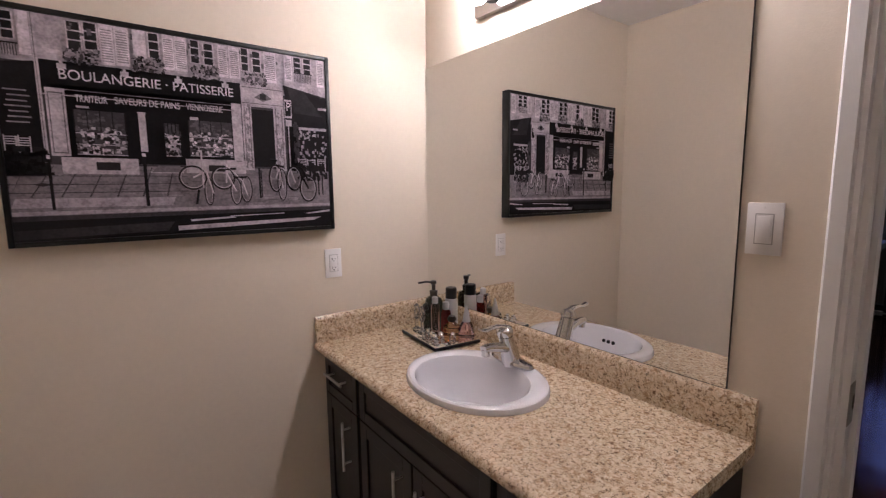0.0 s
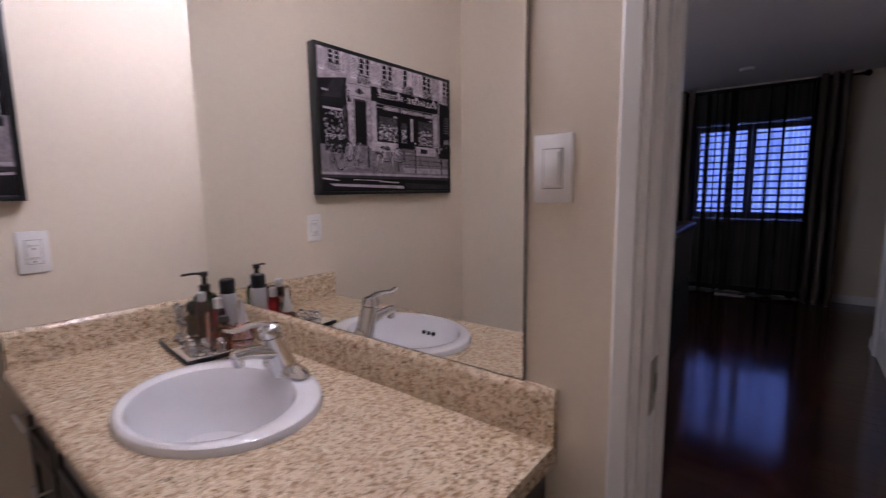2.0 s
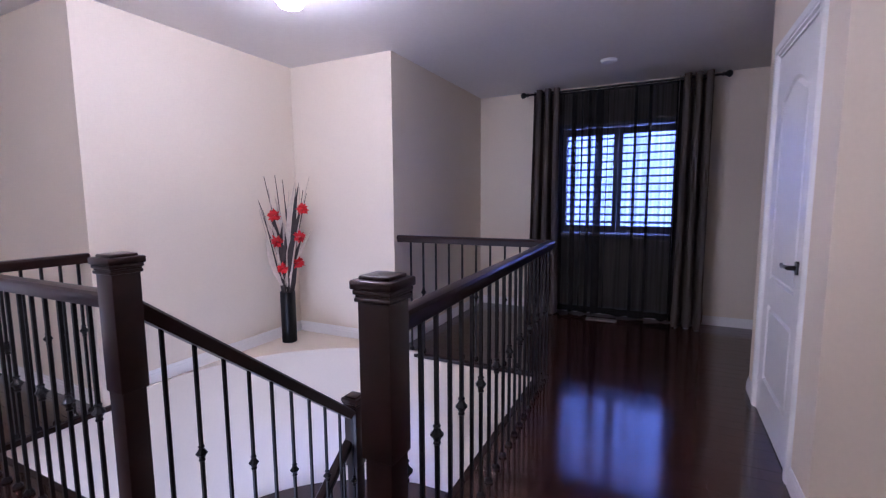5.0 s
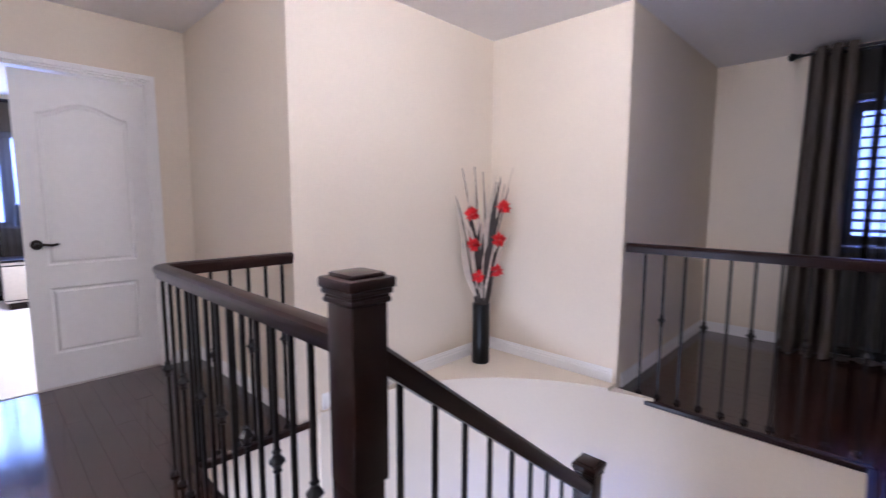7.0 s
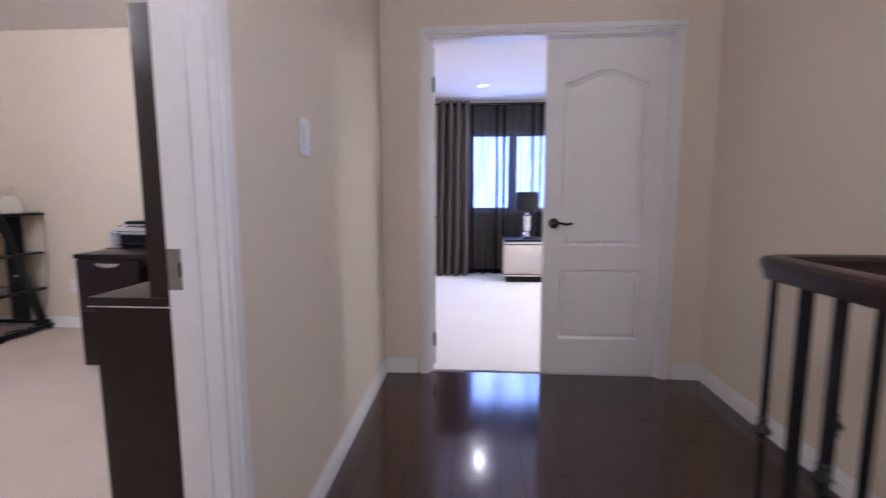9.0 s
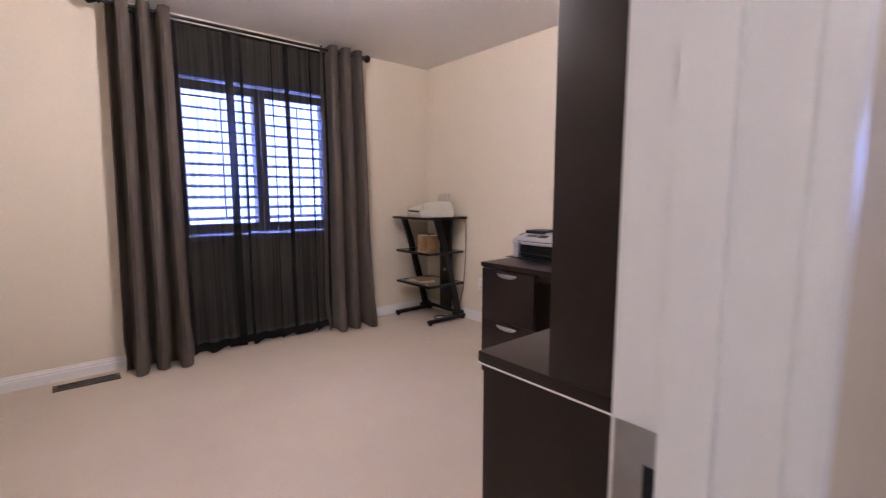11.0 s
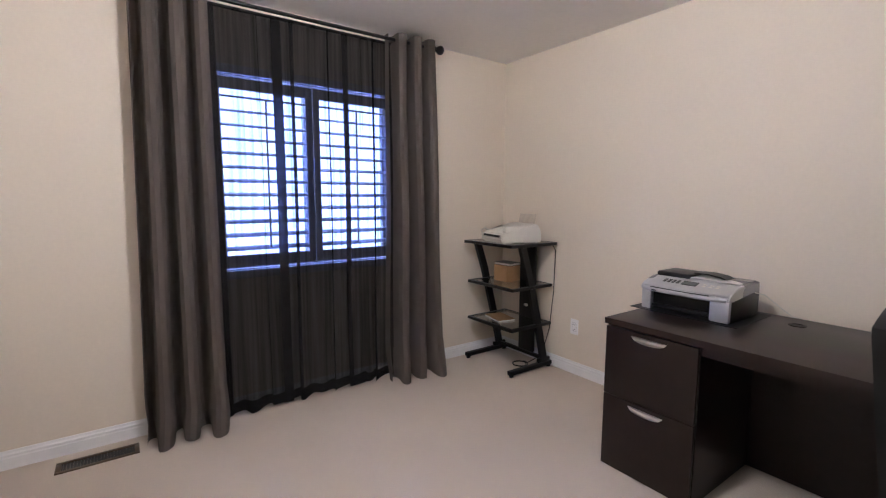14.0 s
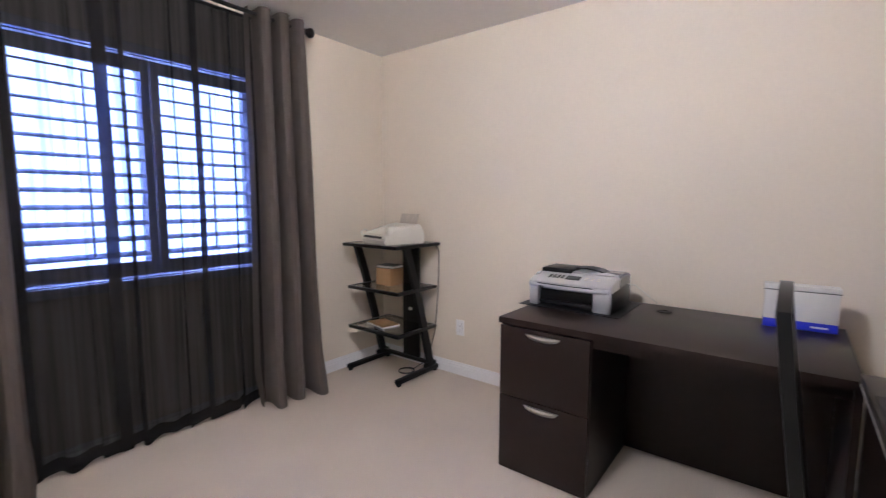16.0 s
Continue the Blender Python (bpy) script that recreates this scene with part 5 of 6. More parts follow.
def credenza():
    c = thing("desk_return", pose(0, 0, 0), "espresso laminate desk return with pale edge line", "desk")
    part("top", B(0.72, 1.352, 3.45, 4.732, 0.745, 0.775, bevel=0.0025), ESPRESSO, c)
    part("edge_line", box(B(0.7195, 1.352, 3.4495, 3.4515, 0.7405, 0.7445), 0.7195, 0.7215, 3.4515, 4.73, 0.7405, 0.7445), PLASTIC, c, "pale edge line")
    part("end_panel", B(0.735, 1.352, 3.456, 3.486, 0.0, 0.744), ESPRESSO, c)
    part("back_panel", B(1.30, 1.32, 3.49, 4.73, 0.0, 0.744), ESPRESSO, c)
    part("far_panel", B(0.735, 1.30, 4.70, 4.73, 0.0, 0.744), ESPRESSO, c)
    h = thing("hutch", pose(0, 0, 0), "tall open espresso hutch standing on the desk return", "shelf unit")
    for y0, y1 in ((3.452, 3.480), (4.70, 4.728)):
        part("side_panel", B(0.945, 1.352, y0, y1, 0.7755, 1.72, bevel=0.0015), ESPRESSO, h)
    part("back", B(1.335, 1.352, 3.4805, 4.6995, 0.7755, 1.70), ESPRESSO, h)
    for z in (1.20, 1.45, 1.695):
        part("shelf", B(0.95, 1.334, 3.4805, 4.6995, z - 0.025, z), ESPRESSO, h)


credenza()
solid("desk_pad", B(0.728, 0.93, 3.945, 4.52, 0.7752, 0.783, bevel=0.002), BLACKPLASTIC, "thin black desk pad lying on the desk return", "desk pad")


def printer():
    p = thing("printer", pose(-0.345, 5.225, DZ + 0.003), "silver and black inkjet multifunction printer", "printer")
    w, dp = 0.21, 0.165
    bm = B(-w, w, -dp + 0.035, dp, 0.0, 0.125, bevel=0.012, seg=3)
    part("rear_body", bm, BLACKPLASTIC, p)
    for x0, x1 in ((-w - 0.001, -w + 0.05), (w - 0.085, w + 0.001)):
        part("front_cheek", B(x0, x1, -dp, -dp + 0.12, 0.0, 0.105, bevel=0.008), SILVER, p)
    part("tray_slot", B(-w + 0.05, w - 0.085, -dp + 0.03, -dp + 0.06, 0.004, 0.105), BLACKPLASTIC, p, "dark paper slot")
    part("output_tray", B(-w + 0.055, w - 0.09, -dp + 0.004, -dp + 0.12, 0.018, 0.030, bevel=0.003), BLACKPLASTIC, p)
    # sloping control deck
    bm = bmesh.new()
    prof = [(-dp - 0.004, 0.100), (-dp - 0.004, 0.122), (-dp + 0.02, 0.138), (-dp + 0.10, 0.160), (dp - 0.01, 0.166), (dp - 0.002, 0.120), (-dp + 0.03, 0.100)]
    va = [bm.verts.new((-w - 0.003, y, z)) for y, z in prof]
    vb = [bm.verts.new((w + 0.003, y, z)) for y, z in prof]
    bm.faces.new(va)
    bm.faces.new(vb[::-1])
    for i in range(len(prof)):
        bm.faces.new((va[i], va[(i + 1) % len(prof)], vb[(i + 1) % len(prof)], vb[i]))
    bmesh.ops.bevel(bm, geom=bm.edges[:], offset=0.004, segments=2, affect="EDGES")
    part("control_deck", bm, SILVER, p)
    # dark end panels below the deck, a rolled front lip over the slot
    for s in (-1, 1):
        part("end_panel", B(min(s * (w - 0.004), s * (w + 0.0025)), max(s * (w - 0.004), s * (w + 0.0025)), -dp + 0.022, dp - 0.004, 0.0, 0.128, bevel=0.002), BLACKPLASTIC, p, "black end panel")
    part("front_lip", sweep(bmesh.new(), [(-w + 0.01, -dp - 0.004, 0.108), (-w + 0.09, -dp - 0.010, 0.105), (0.02, -dp - 0.011, 0.104), (w - 0.09, -dp - 0.010, 0.105), (w - 0.01, -dp - 0.004, 0.108)], [(0.006 * math.cos(a), 0.010 * math.sin(a)) for a in [2 * math.pi * i / 10 for i in range(10)]]), SILVER, p)
    part("deck_groove", sweep(bmesh.new(), [(-w + 0.05, -dp - 0.0055, 0.118), (0.02, -dp - 0.0065, 0.1165), (w - 0.085, -dp - 0.0055, 0.118)], [(-0.003, -0.002), (0.003, -0.002), (0.003, 0.002), (-0.003, 0.002)]), BLACKPLASTIC, p, "dark groove under the control deck")
    part("tray_door", B(-w + 0.056, w - 0.091, -dp + 0.012, -dp + 0.030, 0.034, 0.098, bevel=0.004), BLACKPAINT, p, "glossy black tray door")
    part("scanner_lid", B(-0.045, w - 0.012, -0.03, dp - 0.012, 0.1625, 0.1705, bevel=0.003), SILVER, p, "silver scanner lid")
    part("badge", B(-w + 0.062, -w + 0.088, -dp - 0.020, -dp - 0.0165, 0.101, 0.108, bevel=0.001), BLACKPLASTIC, p)
    S = pose(0, -dp + 0.06, 0.1495, 15.4, 0, 0)
    for dx, dy, a, b, mt, nm in ((0.005, 0, 0.036, 0.022, BLACKPLASTIC, "screen_frame"),):
        bm = box(bmesh.new(), dx - a, dx + a, dy - b, dy + b, 0.0005, 0.003)
        bm.transform(S)
        sc = part(nm, bm, mt, p, "dark screen surround")
        bm = box(bmesh.new(), dx - a + 0.005, dx + a - 0.005, dy - b + 0.004, dy + b - 0.004, 0.003, 0.0036)
        bm.transform(S)
        part("screen", bm, mat("grey_screen", (0.12, 0.13, 0.13), 0.2), sc)
    for i in range(4):
        for j in range(3):
            bm = box(bmesh.new(), -0.125 + 0.022 * i, -0.110 + 0.022 * i, -0.018 + 0.014 * j, -0.009 + 0.014 * j, 0.0005, 0.003, bevel=0.001)
            bm.transform(S)
            part("key", bm, BLACKPLASTIC, p)
    for i in range(3):
        for j in range(2):
            bm = box(bmesh.new(), 0.065 + 0.030 * i, 0.081 + 0.030 * i, -0.012 + 0.018 * j, -0.004 + 0.018 * j, 0.0005, 0.003, bevel=0.001)
            bm.transform(S)
            part("key", bm, GREYPLASTIC, p)
    bm = B(-0.203, -0.030, -0.040, 0.140, 0.158, 0.184, bevel=0.010, seg=3)
    part("document_feeder", bm, BLACKPLASTIC, p)
    part("feeder_cover", sweep(bmesh.new(), [(-0.06, 0.07, 0.176), (-0.03, 0.07, 0.184), (0.03, 0.07, 0.186), (0.09, 0.07, 0.178), (0.125, 0.07, 0.164)], [(-0.045, -0.004), (0.045, -0.004), (0.045, 0.004), (-0.045, 0.004)]), BLACKPLASTIC, p)
    solid("desk_mat", B(-0.60, -0.085, 5.03, 5.42, DZ + 0.0003, DZ + 0.003), BLACKPLASTIC, "thin black mat under the printer", "desk mat")
    c = thing("power_cable", pose(0, 0, 0), "thin pale cable behind the printer", "cable")
    part("cable", tube(bmesh.new(), [(-0.14, 5.33, DZ + 0.12), (-0.10, 5.36, DZ + 0.11), (-0.04, 5.40, DZ + 0.05), (0.0, 5.43, DZ + 0.01), (0.02, 5.475, DZ + 0.002), (0.03, 5.49, DZ - 0.10), (0.03, 5.50, DZ - 0.45)], 0.0025, 6), GREYPLASTIC, c)


printer()

bx = thing("stationery_box", pose(0.575, 5.33, DZ + 0.0005, 0, 0, 3) @ Matrix.Diagonal((1.26, 1.2, 1.24, 1)), "white cardboard box with a blue base band", "box")
part("box_body", B(-0.10, 0.10, 0.0, 0.06, 0.03, 0.150, bevel=0.002), PAPER, bx)
part("blue_band", B(-0.101, 0.101, -0.001, 0.061, 0.0, 0.030, bevel=0.002), BLUE, bx, "blue base band")
part("box_lid", B(-0.102, 0.102, -0.002, 0.062, 0.135, 0.152, bevel=0.002), PAPER, bx)
part("lid_line", B(-0.1022, 0.1022, -0.0022, 0.05, 0.1325, 0.1348), BLACKPLASTIC, bx, "thin dark printed line")
part("small_print", B(0.03, 0.075, -0.0022, 0.0, 0.012, 0.018), PAPER, bx, "pale line of small print")


def chair():
    ch = thing("chair", pose(0.545, 4.305, 0), "black metal chair with an arched open backrest, pushed to the return", "chair")
    yy = 0.192
    side_post = [(0.115, yy + 0.03, 0.008), (0.055, yy + 0.012, 0.45), (0.0, yy, 0.88), (-0.018, yy, 1.036)]
    crown = [(-0.02, yy * (1 - 2 * k / 10), 1.044 + 0.034 * (1 - (1 - 2 * k / 10) ** 2)) for k in range(11)]
    arch = side_post + crown + [(x, -y, z) for x, y, z in side_post[::-1]]
    sec = [(-0.017, -0.012), (0.017, -0.012), (0.019, 0), (0.017, 0.012), (-0.017, 0.012), (-0.019, 0)]
    bm = bmesh.new()
    rings = []
    for i, p in enumerate(arch):
        a, b = Vector(arch[max(i - 1, 0)]), Vector(arch[min(i + 1, len(arch) - 1)])
        d = (b - a).normalized()
        side = Vector((1, 0, 0))
        up = side.cross(d).normalized()
        rings.append([bm.verts.new(Vector(p) + side * s * 0.80 + up * u * 1.02) for s, u in sec])
    for a, b in zip(rings, rings[1:]):
        for i in range(6):
            bm.faces.new((a[i], a[(i + 1) % 6], b[(i + 1) % 6], b[i]))
    bm.faces.new(rings[0])
    bm.faces.new(rings[-1][::-1])
    part("back_frame", bm, BLACKPAINT, ch)
    bm = bmesh.new()
    n = 8
    rows = []
    for j in range(n + 1):
        z = 0.40 + (0.905 - 0.40) * j / n
        rows.append([bm.verts.new((0.046 + 0.018 * (1 - (2 * i / 10 - 1) ** 2) - 0.058 * (j / n), -yy + 0.012 + (2 * yy - 0.024) * i / 10, z)) for i in range(11)])
    for a, b in zip(rows, rows[1:]):
        for i in range(10):
            bm.faces.new((a[i], a[i + 1], b[i + 1], b[i]))
    bmesh.ops.solidify(bm, geom=bm.faces[:], thickness=0.02)
    part("backrest", bm, BLACKCLOTH, ch, "black padded backrest")
    part("seat", B(0.07, 0.46, -0.20, 0.20, 0.41, 0.455, bevel=0.018, seg=3), BLACKCLOTH, ch, "black padded seat")
    part("seat_frame", B(0.05, 0.44, -0.19, 0.19, 0.395, 0.411), BLACKPAINT, ch)
    for s in (-1, 1):
        part("leg", rod(bmesh.new(), (0.425, s * 0.175, 0.40), (0.44, s * 0.18, 0.0), 0.014), BLACKPAINT, ch)


chair()


def printer_stand():
    st = thing("equipment_stand", pose(0, 0, 0), "black metal stand with tempered glass shelves in the corner", "stand")
    X0, X1 = -2.09, -1.545
    for x in (X0 + 0.01, X1 - 0.03):
        part("foot", box(box(B(x - 0.02, x + 0.02, 5.10, 5.545, 0.018, 0.050, bevel=0.004), x - 0.012, x + 0.012, 5.11, 5.135, 0.0005, 0.018), x - 0.012, x + 0.012, 5.51, 5.535, 0.0005, 0.018), BLACKPAINT, st)
        part("leg", sweep(bmesh.new(), [(x, 5.47, 0.050), (x, 5.38, 0.40), (x, 5.28, 0.75), (x, 5.20, 0.975)], [(-0.015, -0.028), (0.015, -0.028), (0.015, 0.028), (-0.015, 0.028)]), BLACKPAINT, st)
        part("gusset", B(x - 0.014, x + 0.014, 5.40, 5.53, 0.050, 0.085, bevel=0.008), BLACKPAINT, st)
    part("crossbar", B(X0 + 0.03, X1 - 0.05, 5.46, 5.485, 0.060, 0.085), BLACKPAINT, st)
    col = part("cable_column", B(-1.86, -1.70, 5.475, 5.50, 0.085, 0.98, bevel=0.004), BLACKPAINT, st)
    part("cable_hole", lathe(bmesh.new(), [(0.022, 0.0), (0.022, 0.002)], Matrix.Translation((-1.78, 5.4745, 0.46)) @ pose(0, 0, 0, 90, 0, 0) @ Matrix.Diagonal((1, 0.6, 1, 1))), GREYPLASTIC, col, "pale cable hole")
    for z, y0, y1, x0, x1 in ((0.985, 5.075, 5.55, X0, X1), (0.665, 5.10, 5.52, X0 + 0.02, X1 - 0.01), (0.365, 5.10, 5.52, X0 + 0.02, X1 - 0.01)):
        bm = bmesh.new()
        for a, b, c, d in ((x0, x1, y0, y0 + 0.025), (x0, x0 + 0.03, y0 + 0.025, y1), (x1 - 0.03, x1, y0 + 0.025, y1), (x0 + 0.03, x1 - 0.03, y1 - 0.02, y1)):
            box(bm, a, b, c, d, z - 0.022, z, bevel=0.002)
        sh = part("shelf_frame", bm, BLACKPAINT, st)
        part("glass_shelf", B(x0 + 0.03, x1 - 0.03, y0 + 0.025, y1 - 0.02, z - 0.008, z - 0.0005), GLASS, sh, "tinted glass shelf")
    fx = thing("fax_machine", pose(-1.80, 5.29, 0.9855, 0, 0, -14) @ Matrix.Diagonal((1.12, 1.15, 1.28, 1)), "pale grey plastic fax machine", "fax machine")
    bm = bmesh.new()
    prof = [(-0.13, 0.0), (-0.14, 0.03), (-0.12, 0.055), (0.02, 0.085), (0.05, 0.10), (0.13, 0.11), (0.16, 0.06), (0.16, 0.0)]
    va = [bm.verts.new((-0.15, y, z)) for y, z in prof]
    vb = [bm.verts.new((0.15, y, z)) for y, z in prof]
    bm.faces.new(va)
    bm.faces.new(vb[::-1])
    for i in range(len(prof)):
        bm.faces.new((va[i], va[(i + 1) % 8], vb[(i + 1) % 8], vb[i]))
    bmesh.ops.bevel(bm, geom=bm.edges[:], offset=0.008, segments=2, affect="EDGES")
    part("body", bm, GREYPLASTIC, fx)
    bm = B(-0.06, 0.03, -0.05, 0.0, 0.0, 0.004)
    bm.transform(pose(0, 0, 0.0745, 12, 0, 0))
    part("display", bm, mat("grey_key", (0.2, 0.2, 0.2), 0.5), fx)
    bm = bmesh.new()
    for i in range(4):
        for j in range(3):
            box(bm, -0.12 + 0.013 * i, -0.112 + 0.013 * i, -0.06 + 0.014 * j, -0.051 + 0.014 * j, 0, 0.003)
    bm.transform(pose(0, 0, 0.0745, 12, 0, 0))
    part("keypad", bm, mat("dark_key", (0.12, 0.12, 0.12), 0.5), fx)
    part("paper_slot", B(-0.11, 0.11, -0.139, -0.125, 0.034, 0.046), BLACKPLASTIC, fx, "dark paper slot")
    part("handset", box(B(0.10, 0.148, -0.11, 0.08, 0.055, 0.10, bevel=0.012), 0.105, 0.143, -0.10, 0.07, 0.03, 0.06), GREYPLASTIC, fx)
    bm = sweep(bmesh.new(), [(-0.10, 0.128, 0.085), (0.10, 0.128, 0.085)], [(-0.004 - 0.0006 * k * k, 0.016 * k) for k in range(6)] + [(-0.0006 * k * k, 0.016 * k) for k in range(5, -1, -1)])
    part("paper_support", bm, REED, fx, "curved beige paper support")
    bm = tube(bmesh.new(), [(-0.155, -0.11, 0.012), (-0.175, -0.125, 0.06), (-0.172, -0.10, 0.075), (-0.155, -0.02, 0.03)], 0.005, 8)
    part("tray_loop", bm, GREYPLASTIC, fx)
    cb = thing("cardboard_box", pose(-1.86, 5.33, 0.6655), "small brown cardboard box", "box")
    part("box_body", B(-0.075, 0.075, -0.07, 0.07, 0, 0.125, bevel=0.002), CARDBOARD, cb)
    part("flap", B(-0.0755, 0.0755, -0.0705, 0.0, 0.125, 0.127), CARDBOARD, cb)
    bk = thing("book", pose(-1.855, 5.33, 0.793, 0, 0, 5), "dark-covered book lying on the cardboard box", "book")
    part("cover", box(B(-0.08, 0.08, -0.06, 0.06, 0.018, 0.021), -0.08, 0.08, -0.06, 0.06, 0.0, 0.003), BLACKPLASTIC, bk)
    part("pages", B(-0.077, 0.077, -0.057, 0.055, 0.003, 0.018), PAPER, bk)
    b2 = thing("notebook", pose(-1.86, 5.26, 0.3655, 0, 0, -12), "tan notebook with pale pages", "book")
    part("cover", B(-0.11, 0.11, -0.075, 0.075, 0.012, 0.015), CARDBOARD, b2)
    part("pages", B(-0.108, 0.108, -0.073, 0.073, 0.0, 0.012), PAPER, b2)
    cab = thing("power_cable", pose(0, 0, 0), "black power cable hanging from the stand and coiled on the carpet", "cable")
    pts = [(-1.56, 5.50, 0.99), (-1.555, 5.545, 0.92), (-1.57, 5.555, 0.6), (-1.60, 5.555, 0.3), (-1.66, 5.54, 0.06), (-1.70, 5.40, 0.008)]
    pts += [(-1.72 + 0.06 * math.cos(a), 5.36 + 0.06 * math.sin(a), 0.006 + 0.004 * a / 6.3) for a in [0.5 * i for i in range(30)]]
    part("cable", tube(bmesh.new(), pts, 0.0035, 6), BLACKPLASTIC, cab)


printer_stand()
wall_plate("power_outlet", pose(-1.37, 5.57, 0.36, 90, 0, 0), 0.070, 0.117, "outlet", "white double power outlet")

vn = thing("floor_vent", pose(-2.02, 2.68, 0.0) @ Matrix.Diagonal((1, 0.85, 1, 1)), "bronze metal floor vent set in the carpet", "floor vent")
bm = bmesh.new()
for a, b, c, d in ((-0.055, -0.038, -0.20, 0.20), (0.038, 0.055, -0.20, 0.20), (-0.038, 0.038, -0.20, -0.175), (-0.038, 0.038, 0.175, 0.20)):
    box(bm, a, b, c, d, 0.0005, 0.007, bevel=0.001)
part("frame", bm, mat("bronze_enamel", (0.10, 0.065, 0.04), 0.45, metal=0.3), vn)
part("dark_duct", B(-0.038, 0.038, -0.175, 0.175, 0.0005, 0.001), BLACKPLASTIC, vn)
for i in range(22):
    part("slat", B(-0.038, 0.038, -0.170 + 0.0158 * i, -0.165 + 0.0158 * i, 0.001, 0.005), RAILWOOD, vn)

# ---- hall ----
# Only the first globe is in view; the south one is added fill.
for gx, gy, glass_mat in ((3.78, 1.92, HALL_GLOBE), (2.2, 1.8, UNSEEN_LANDING_GLOBE), (2.6, -0.80, SOUTH_FILL_GLOBE), (-0.30, 3.50, OFFICE_GLOBE)):
    gl = thing("ceiling_lamp", pose(gx, gy, H), "lit frosted glass ceiling globe, in view over the stairs, elsewhere added out of view", "ceiling lamp", "ceiling globes")
    part("canopy", lathe(bmesh.new(), [(0.075, -0.018), (0.085, -0.010), (0.085, -0.0005)]), WHITE, gl)
    part("globe", lathe(bmesh.new(), [(0.052, -0.018), (0.060, -0.030), (0.078, -0.07), (0.086, -0.115), (0.080, -0.16), (0.055, -0.195), (0.02, -0.208), (0.004, -0.21)]), glass_mat, gl, "lit opal globe")
sd = thing("smoke_detector", pose(6.17, 0.65, H), "round white ceiling smoke detector", "smoke detector")
part("housing", lathe(bmesh.new(), [(0.040, -0.030), (0.058, -0.024), (0.066, -0.010), (0.068, -0.0005)]), PLASTIC, sd)

vs = thing("vase_with_flowers", pose(4.80, 3.07, 0.0405), "tall black cylinder vase with red flowers and dry twigs", "vase")
part("vase", lathe(bmesh.new(), [(0.060, 0.0), (0.063, 0.004), (0.063, 0.44), (0.060, 0.444), (0.055, 0.440), (0.055, 0.30)], n=28), BLACKPAINT, vs)
rnd = random.Random(4)
AX, AY = Vector((0.79, -0.61, 0)), Vector((0.61, 0.79, 0))


def at(u, d, z):
    p = AX * u + AY * d
    return (p.x, p.y, z)


for i in range(16):
    u1 = -0.20 + 0.42 * i / 15
    d1 = rnd.uniform(-0.05, 0.03)
    zt = rnd.uniform(1.12, 1.50)
    b = rnd.uniform(-0.03, 0.03)
    path = [at(u1 * f + b * math.sin(3.1 * f), d1 * f + 0.02 * math.sin(5 * f + i), 0.32 + (zt - 0.32) * f) for f in [k / 8 for k in range(9)]]
    bm = bmesh.new()
    for p, q, k in zip(path, path[1:], range(8)):
        rod(bm, p, q, 0.0105 - 0.0010 * k, 0.0105 - 0.0010 * (k + 1), 6)
    part("twig" if i % 3 else "reed", bm, TWIG if i % 3 else REED, vs, "" if i % 3 else "pale dried reed")
for i in range(16):
    u1, zt = rnd.uniform(-0.19, 0.19), rnd.uniform(0.85, 1.40)
    bm = bmesh.new()
    rows = []
    for k in range(9):
        f = k / 8
        w = 0.023 * math.sin(math.pi * min(1, 0.15 + 0.85 * f)) + 0.001
        c = Vector(at(u1 * f + 0.03 * math.sin(4 * f + i), -0.03 * f, 0.40 + (zt - 0.40) * f))
        rows.append([bm.verts.new(c + AX * w), bm.verts.new(c + AY * 0.003), bm.verts.new(c - AX * w), bm.verts.new(c - AY * 0.003)])
    for a, b in zip(rows, rows[1:]):
        for j in range(4):
            bm.faces.new((a[j], a[(j + 1) % 4], b[(j + 1) % 4], b[j]))
    part("leaf", bm, REED if i % 3 == 0 else TWIG, vs)
for u, z in ((-0.085, 1.10), (0.145, 1.15), (-0.07, 0.885), (0.115, 0.915), (-0.035, 0.655), (0.095, 0.69)):
    bm = bmesh.new()
    c = Vector(at(u, -0.05, z))
    rf = random.Random(int(z * 1000))
    for k in range(34):
        a, e = 2.4 * k, rf.uniform(-0.9, 1.2)
        d = (AX * math.cos(a) * math.cos(e) + Vector((0, 0, 1)) * math.sin(a) * math.cos(e) - AY * math.sin(e)).normalized()
        s = d.cross(Vector((0.3, 0.5, 0.8))).normalized() * 0.014
        r = rf.uniform(0.048, 0.066)
        vv = [bm.verts.new(c + d * 0.004), bm.verts.new(c + d * r * 0.6 + s), bm.verts.new(c + d * r), bm.verts.new(c + d * r * 0.6 - s), bm.verts.new(c + d * r * 0.6 + d.cross(s) * 0.35)]
        for f in ((0, 1, 4), (1, 2, 4), (2, 3, 4), (3, 0, 4), (0, 3, 2, 1)):
            bm.faces.new([vv[j] for j in f])
    part("flower", bm, RED, vs, "bright red flower head")

wall_plate("light_switch", pose(1.475, 3.508, 1.310, 90, 0, 90), 0.075, 0.122, "rocker", "white double rocker light switch")
wall_plate("power_outlet", pose(3.415, 4.16, 0.36, 90, 0, -90), 0.070, 0.117, "outlet", "white double power outlet")
lv = thing("floor_vent", pose(6.80, 0.72, 0.0012), "bronze metal floor vent under the curtains", "floor vent")
part("frame", B(-0.05, 0.05, -0.15, 0.15, 0.0, 0.006, bevel=0.002), NICKEL, lv)

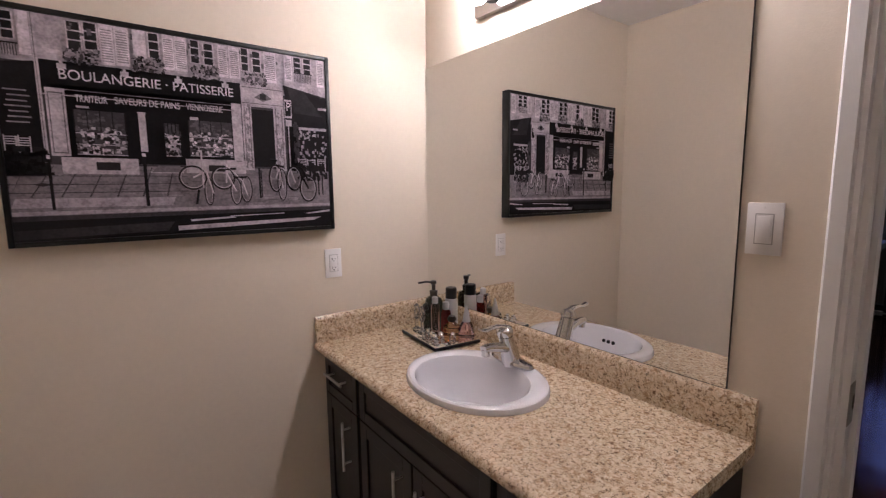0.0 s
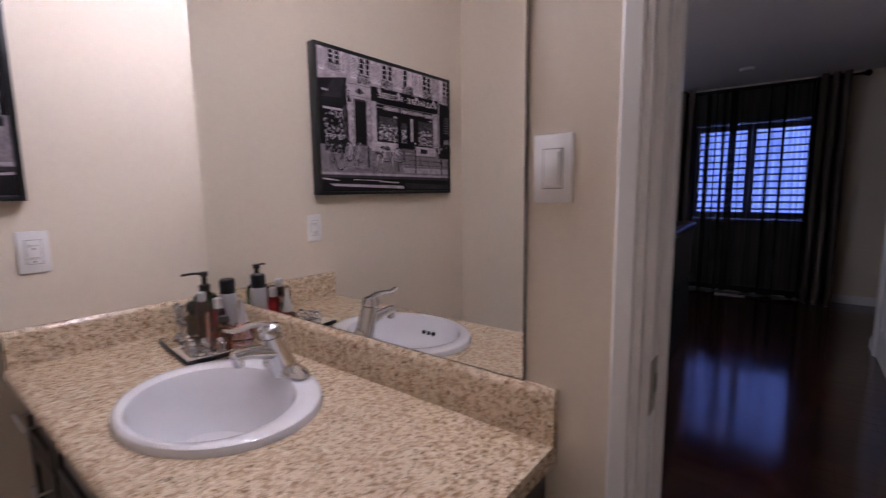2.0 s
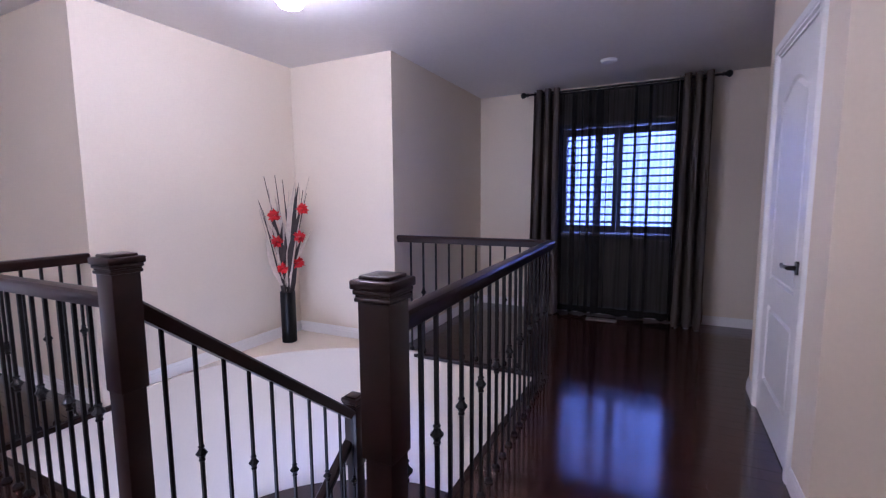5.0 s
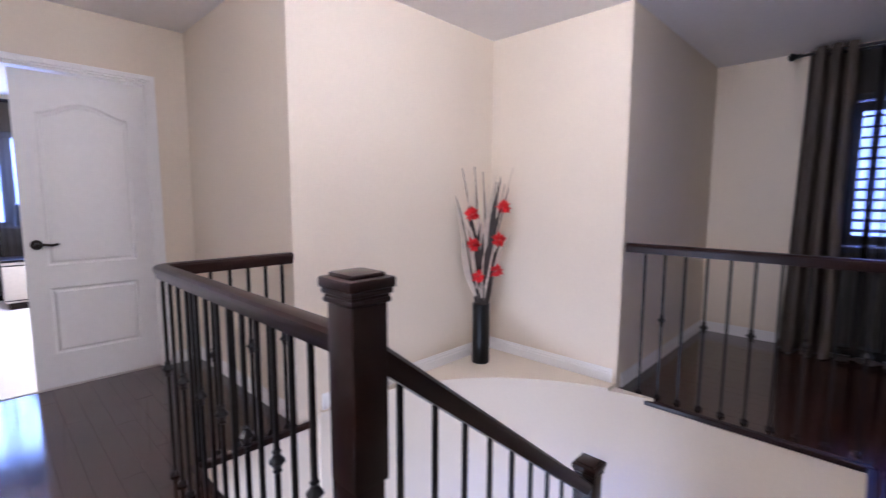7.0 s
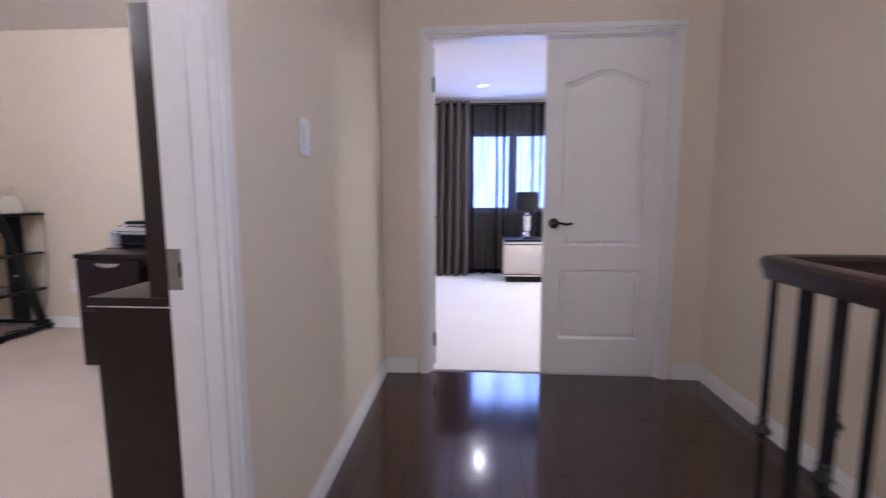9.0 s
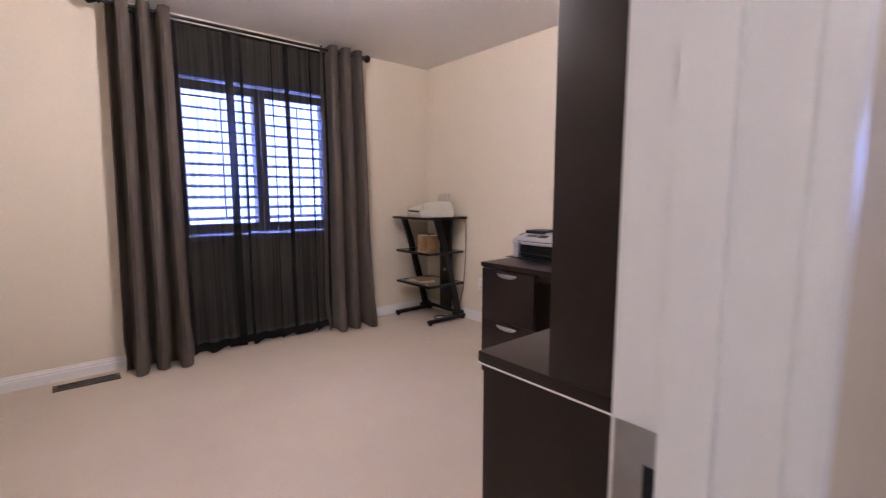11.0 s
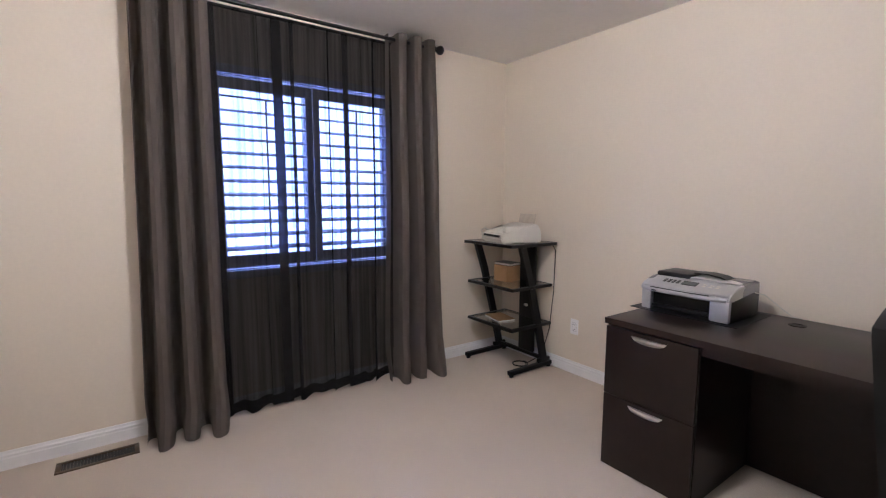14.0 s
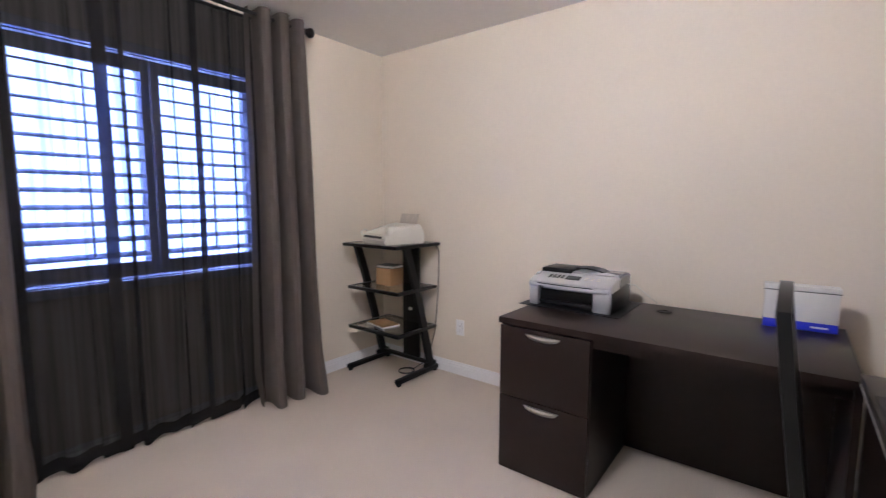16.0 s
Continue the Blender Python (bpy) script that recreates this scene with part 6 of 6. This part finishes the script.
# ---- bedroom ----
ns = thing("nightstand", pose(2.42, 7.84, 0.0025), "cream two-door nightstand with dark top and plinth", "nightstand")
part("plinth", B(0.03, 0.66, 0.03, 0.44, 0, 0.075), ESPRESSO, ns, "dark recessed plinth")
part("body", B(0.0, 0.69, 0.012, 0.45, 0.075, 0.53, bevel=0.004), mat("cream_lacquer", (0.68, 0.62, 0.55), 0.4), ns)
part("top", B(-0.005, 0.695, 0.0, 0.455, 0.53, 0.556, bevel=0.004), ESPRESSO, ns, "dark wood top")
for z0, z1 in ((0.485, 0.497), (0.095, 0.105)):
    part("trim_line", B(-0.001, 0.691, 0.009, 0.013, z0, z1), ESPRESSO, ns)
for x0, x1, hx in ((0.02, 0.342, 0.30), (0.348, 0.67, 0.39)):
    dr = part("door", B(x0, x1, 0.0, 0.012, 0.115, 0.475, bevel=0.003), mat("cream_lacquer_door", (0.68, 0.62, 0.55), 0.4), ns)
    part("pull", B(hx - 0.025, hx + 0.025, -0.008, 0.0, 0.27, 0.36, bevel=0.003), NICKEL, dr, "square silver pull plate")
bl = thing("table_lamp", pose(2.72, 8.05, 0.5595), "silver table lamp with a black drum shade", "lamp")
part("lamp_base", lathe(bmesh.new(), [(0.075, 0), (0.078, 0.006), (0.060, 0.018), (0.045, 0.035), (0.072, 0.055), (0.040, 0.080), (0.048, 0.12), (0.055, 0.20), (0.050, 0.29), (0.02, 0.31), (0.012, 0.37)]), CHROME, bl)
part("shade", lathe(bmesh.new(), [(0.150, 0.37), (0.153, 0.37), (0.138, 0.61), (0.135, 0.61)]), BLACKCLOTH, bl, "black drum shade")
pl = thing("pot_light", pose(2.12, 7.67, H), "lit round recessed ceiling light", "ceiling lamp")
part("trim_ring", lathe(bmesh.new(), [(0.055, -0.002), (0.058, -0.006), (0.080, -0.004), (0.082, -0.0005)]), WHITE, pl)
part("lens", lathe(bmesh.new(), [(0.054, -0.003), (0.054, -0.0005)]), BULB, pl, "lit lens")
bd = thing("bed", pose(3.20, 7.0, 0.0025), "bed with pale bedding beside the nightstand", "bed")
part("bed_base", B(0.05, 2.0, 0.0, 1.35, 0.0, 0.28, bevel=0.02), ESPRESSO, bd)
part("mattress", B(0.02, 2.0, -0.02, 1.38, 0.28, 0.55, bevel=0.05, seg=3), PAPER, bd)

# bright sky beyond the windows
for nm, power, a in (("backdrop", 11.5, (7.9, 7.92, -1.5, 2.8, -0.8, 4.2)), ("backdrop", 26.0, (-3.12, -3.10, 1.5, 6.2, -0.8, 4.2)), ("backdrop", 19.0, (0.0, 5.2, 9.6, 9.62, -0.8, 4.2))):
    solid(nm, B(*a), glow("overcast_sky_glow", (0.25, 0.345, 1.0), power), "bright overcast sky outside the window", "sky", "structure")

# ---- floor boards ----
rnd = random.Random(2)
PW = 0.0952
shapes = {}


def board(x0, x1, y0, y1):
    key = (round(x1 - x0, 3), round(y1 - y0, 2))
    if key not in shapes:
        w, l = key[0] - 0.0004, key[1] - 0.0004
        bm = bmesh.new()
        c = 0.0006
        lo = [bm.verts.new((sx * w / 2, sy * l / 2, -0.0115)) for sx, sy in ((-1, -1), (1, -1), (1, 1), (-1, 1))]
        md = [bm.verts.new((sx * w / 2, sy * l / 2, -c)) for sx, sy in ((-1, -1), (1, -1), (1, 1), (-1, 1))]
        hi = [bm.verts.new((sx * (w / 2 - c), sy * (l / 2 - c), 0)) for sx, sy in ((-1, -1), (1, -1), (1, 1), (-1, 1))]
        for a, b in ((lo, md), (md, hi)):
            for i in range(4):
                bm.faces.new((a[i], a[(i + 1) % 4], b[(i + 1) % 4], b[i]))
        bm.faces.new(hi)
        shapes[key] = finish("plank", bm, HARDWOOD)
    ob = new("plank", shapes[key])
    ob.parent = floor
    ob.matrix_local = pose((x0 + x1) / 2, (y0 + y1) / 2, rnd.uniform(-0.0001, 0.0), rnd.uniform(-0.04, 0.04), rnd.uniform(-0.25, 0.25), 0)


def fill(x0, x1, y0, y1):
    x = x0
    while x < x1 - 0.004:
        xe = min(x + PW, x1)
        y = y0 - rnd.choice((0, 0.2, 0.4, 0.6))
        while y < y1 - 0.004:
            ye = y + rnd.choice((0.8, 1.0, 1.2, 1.4))
            a, b = max(y, y0), min(ye, y1)
            if y1 - b < 0.15:
                b = y1
            board(x, xe, a, b)
            y = b
        x = xe


fill(1.4755, 2.865, -1.85, 4.80)
fill(2.865, 3.415, 3.245, 4.80)
fill(2.865, 5.115, -1.85, 0.92)
fill(5.115, 7.06, -1.85, 2.17)
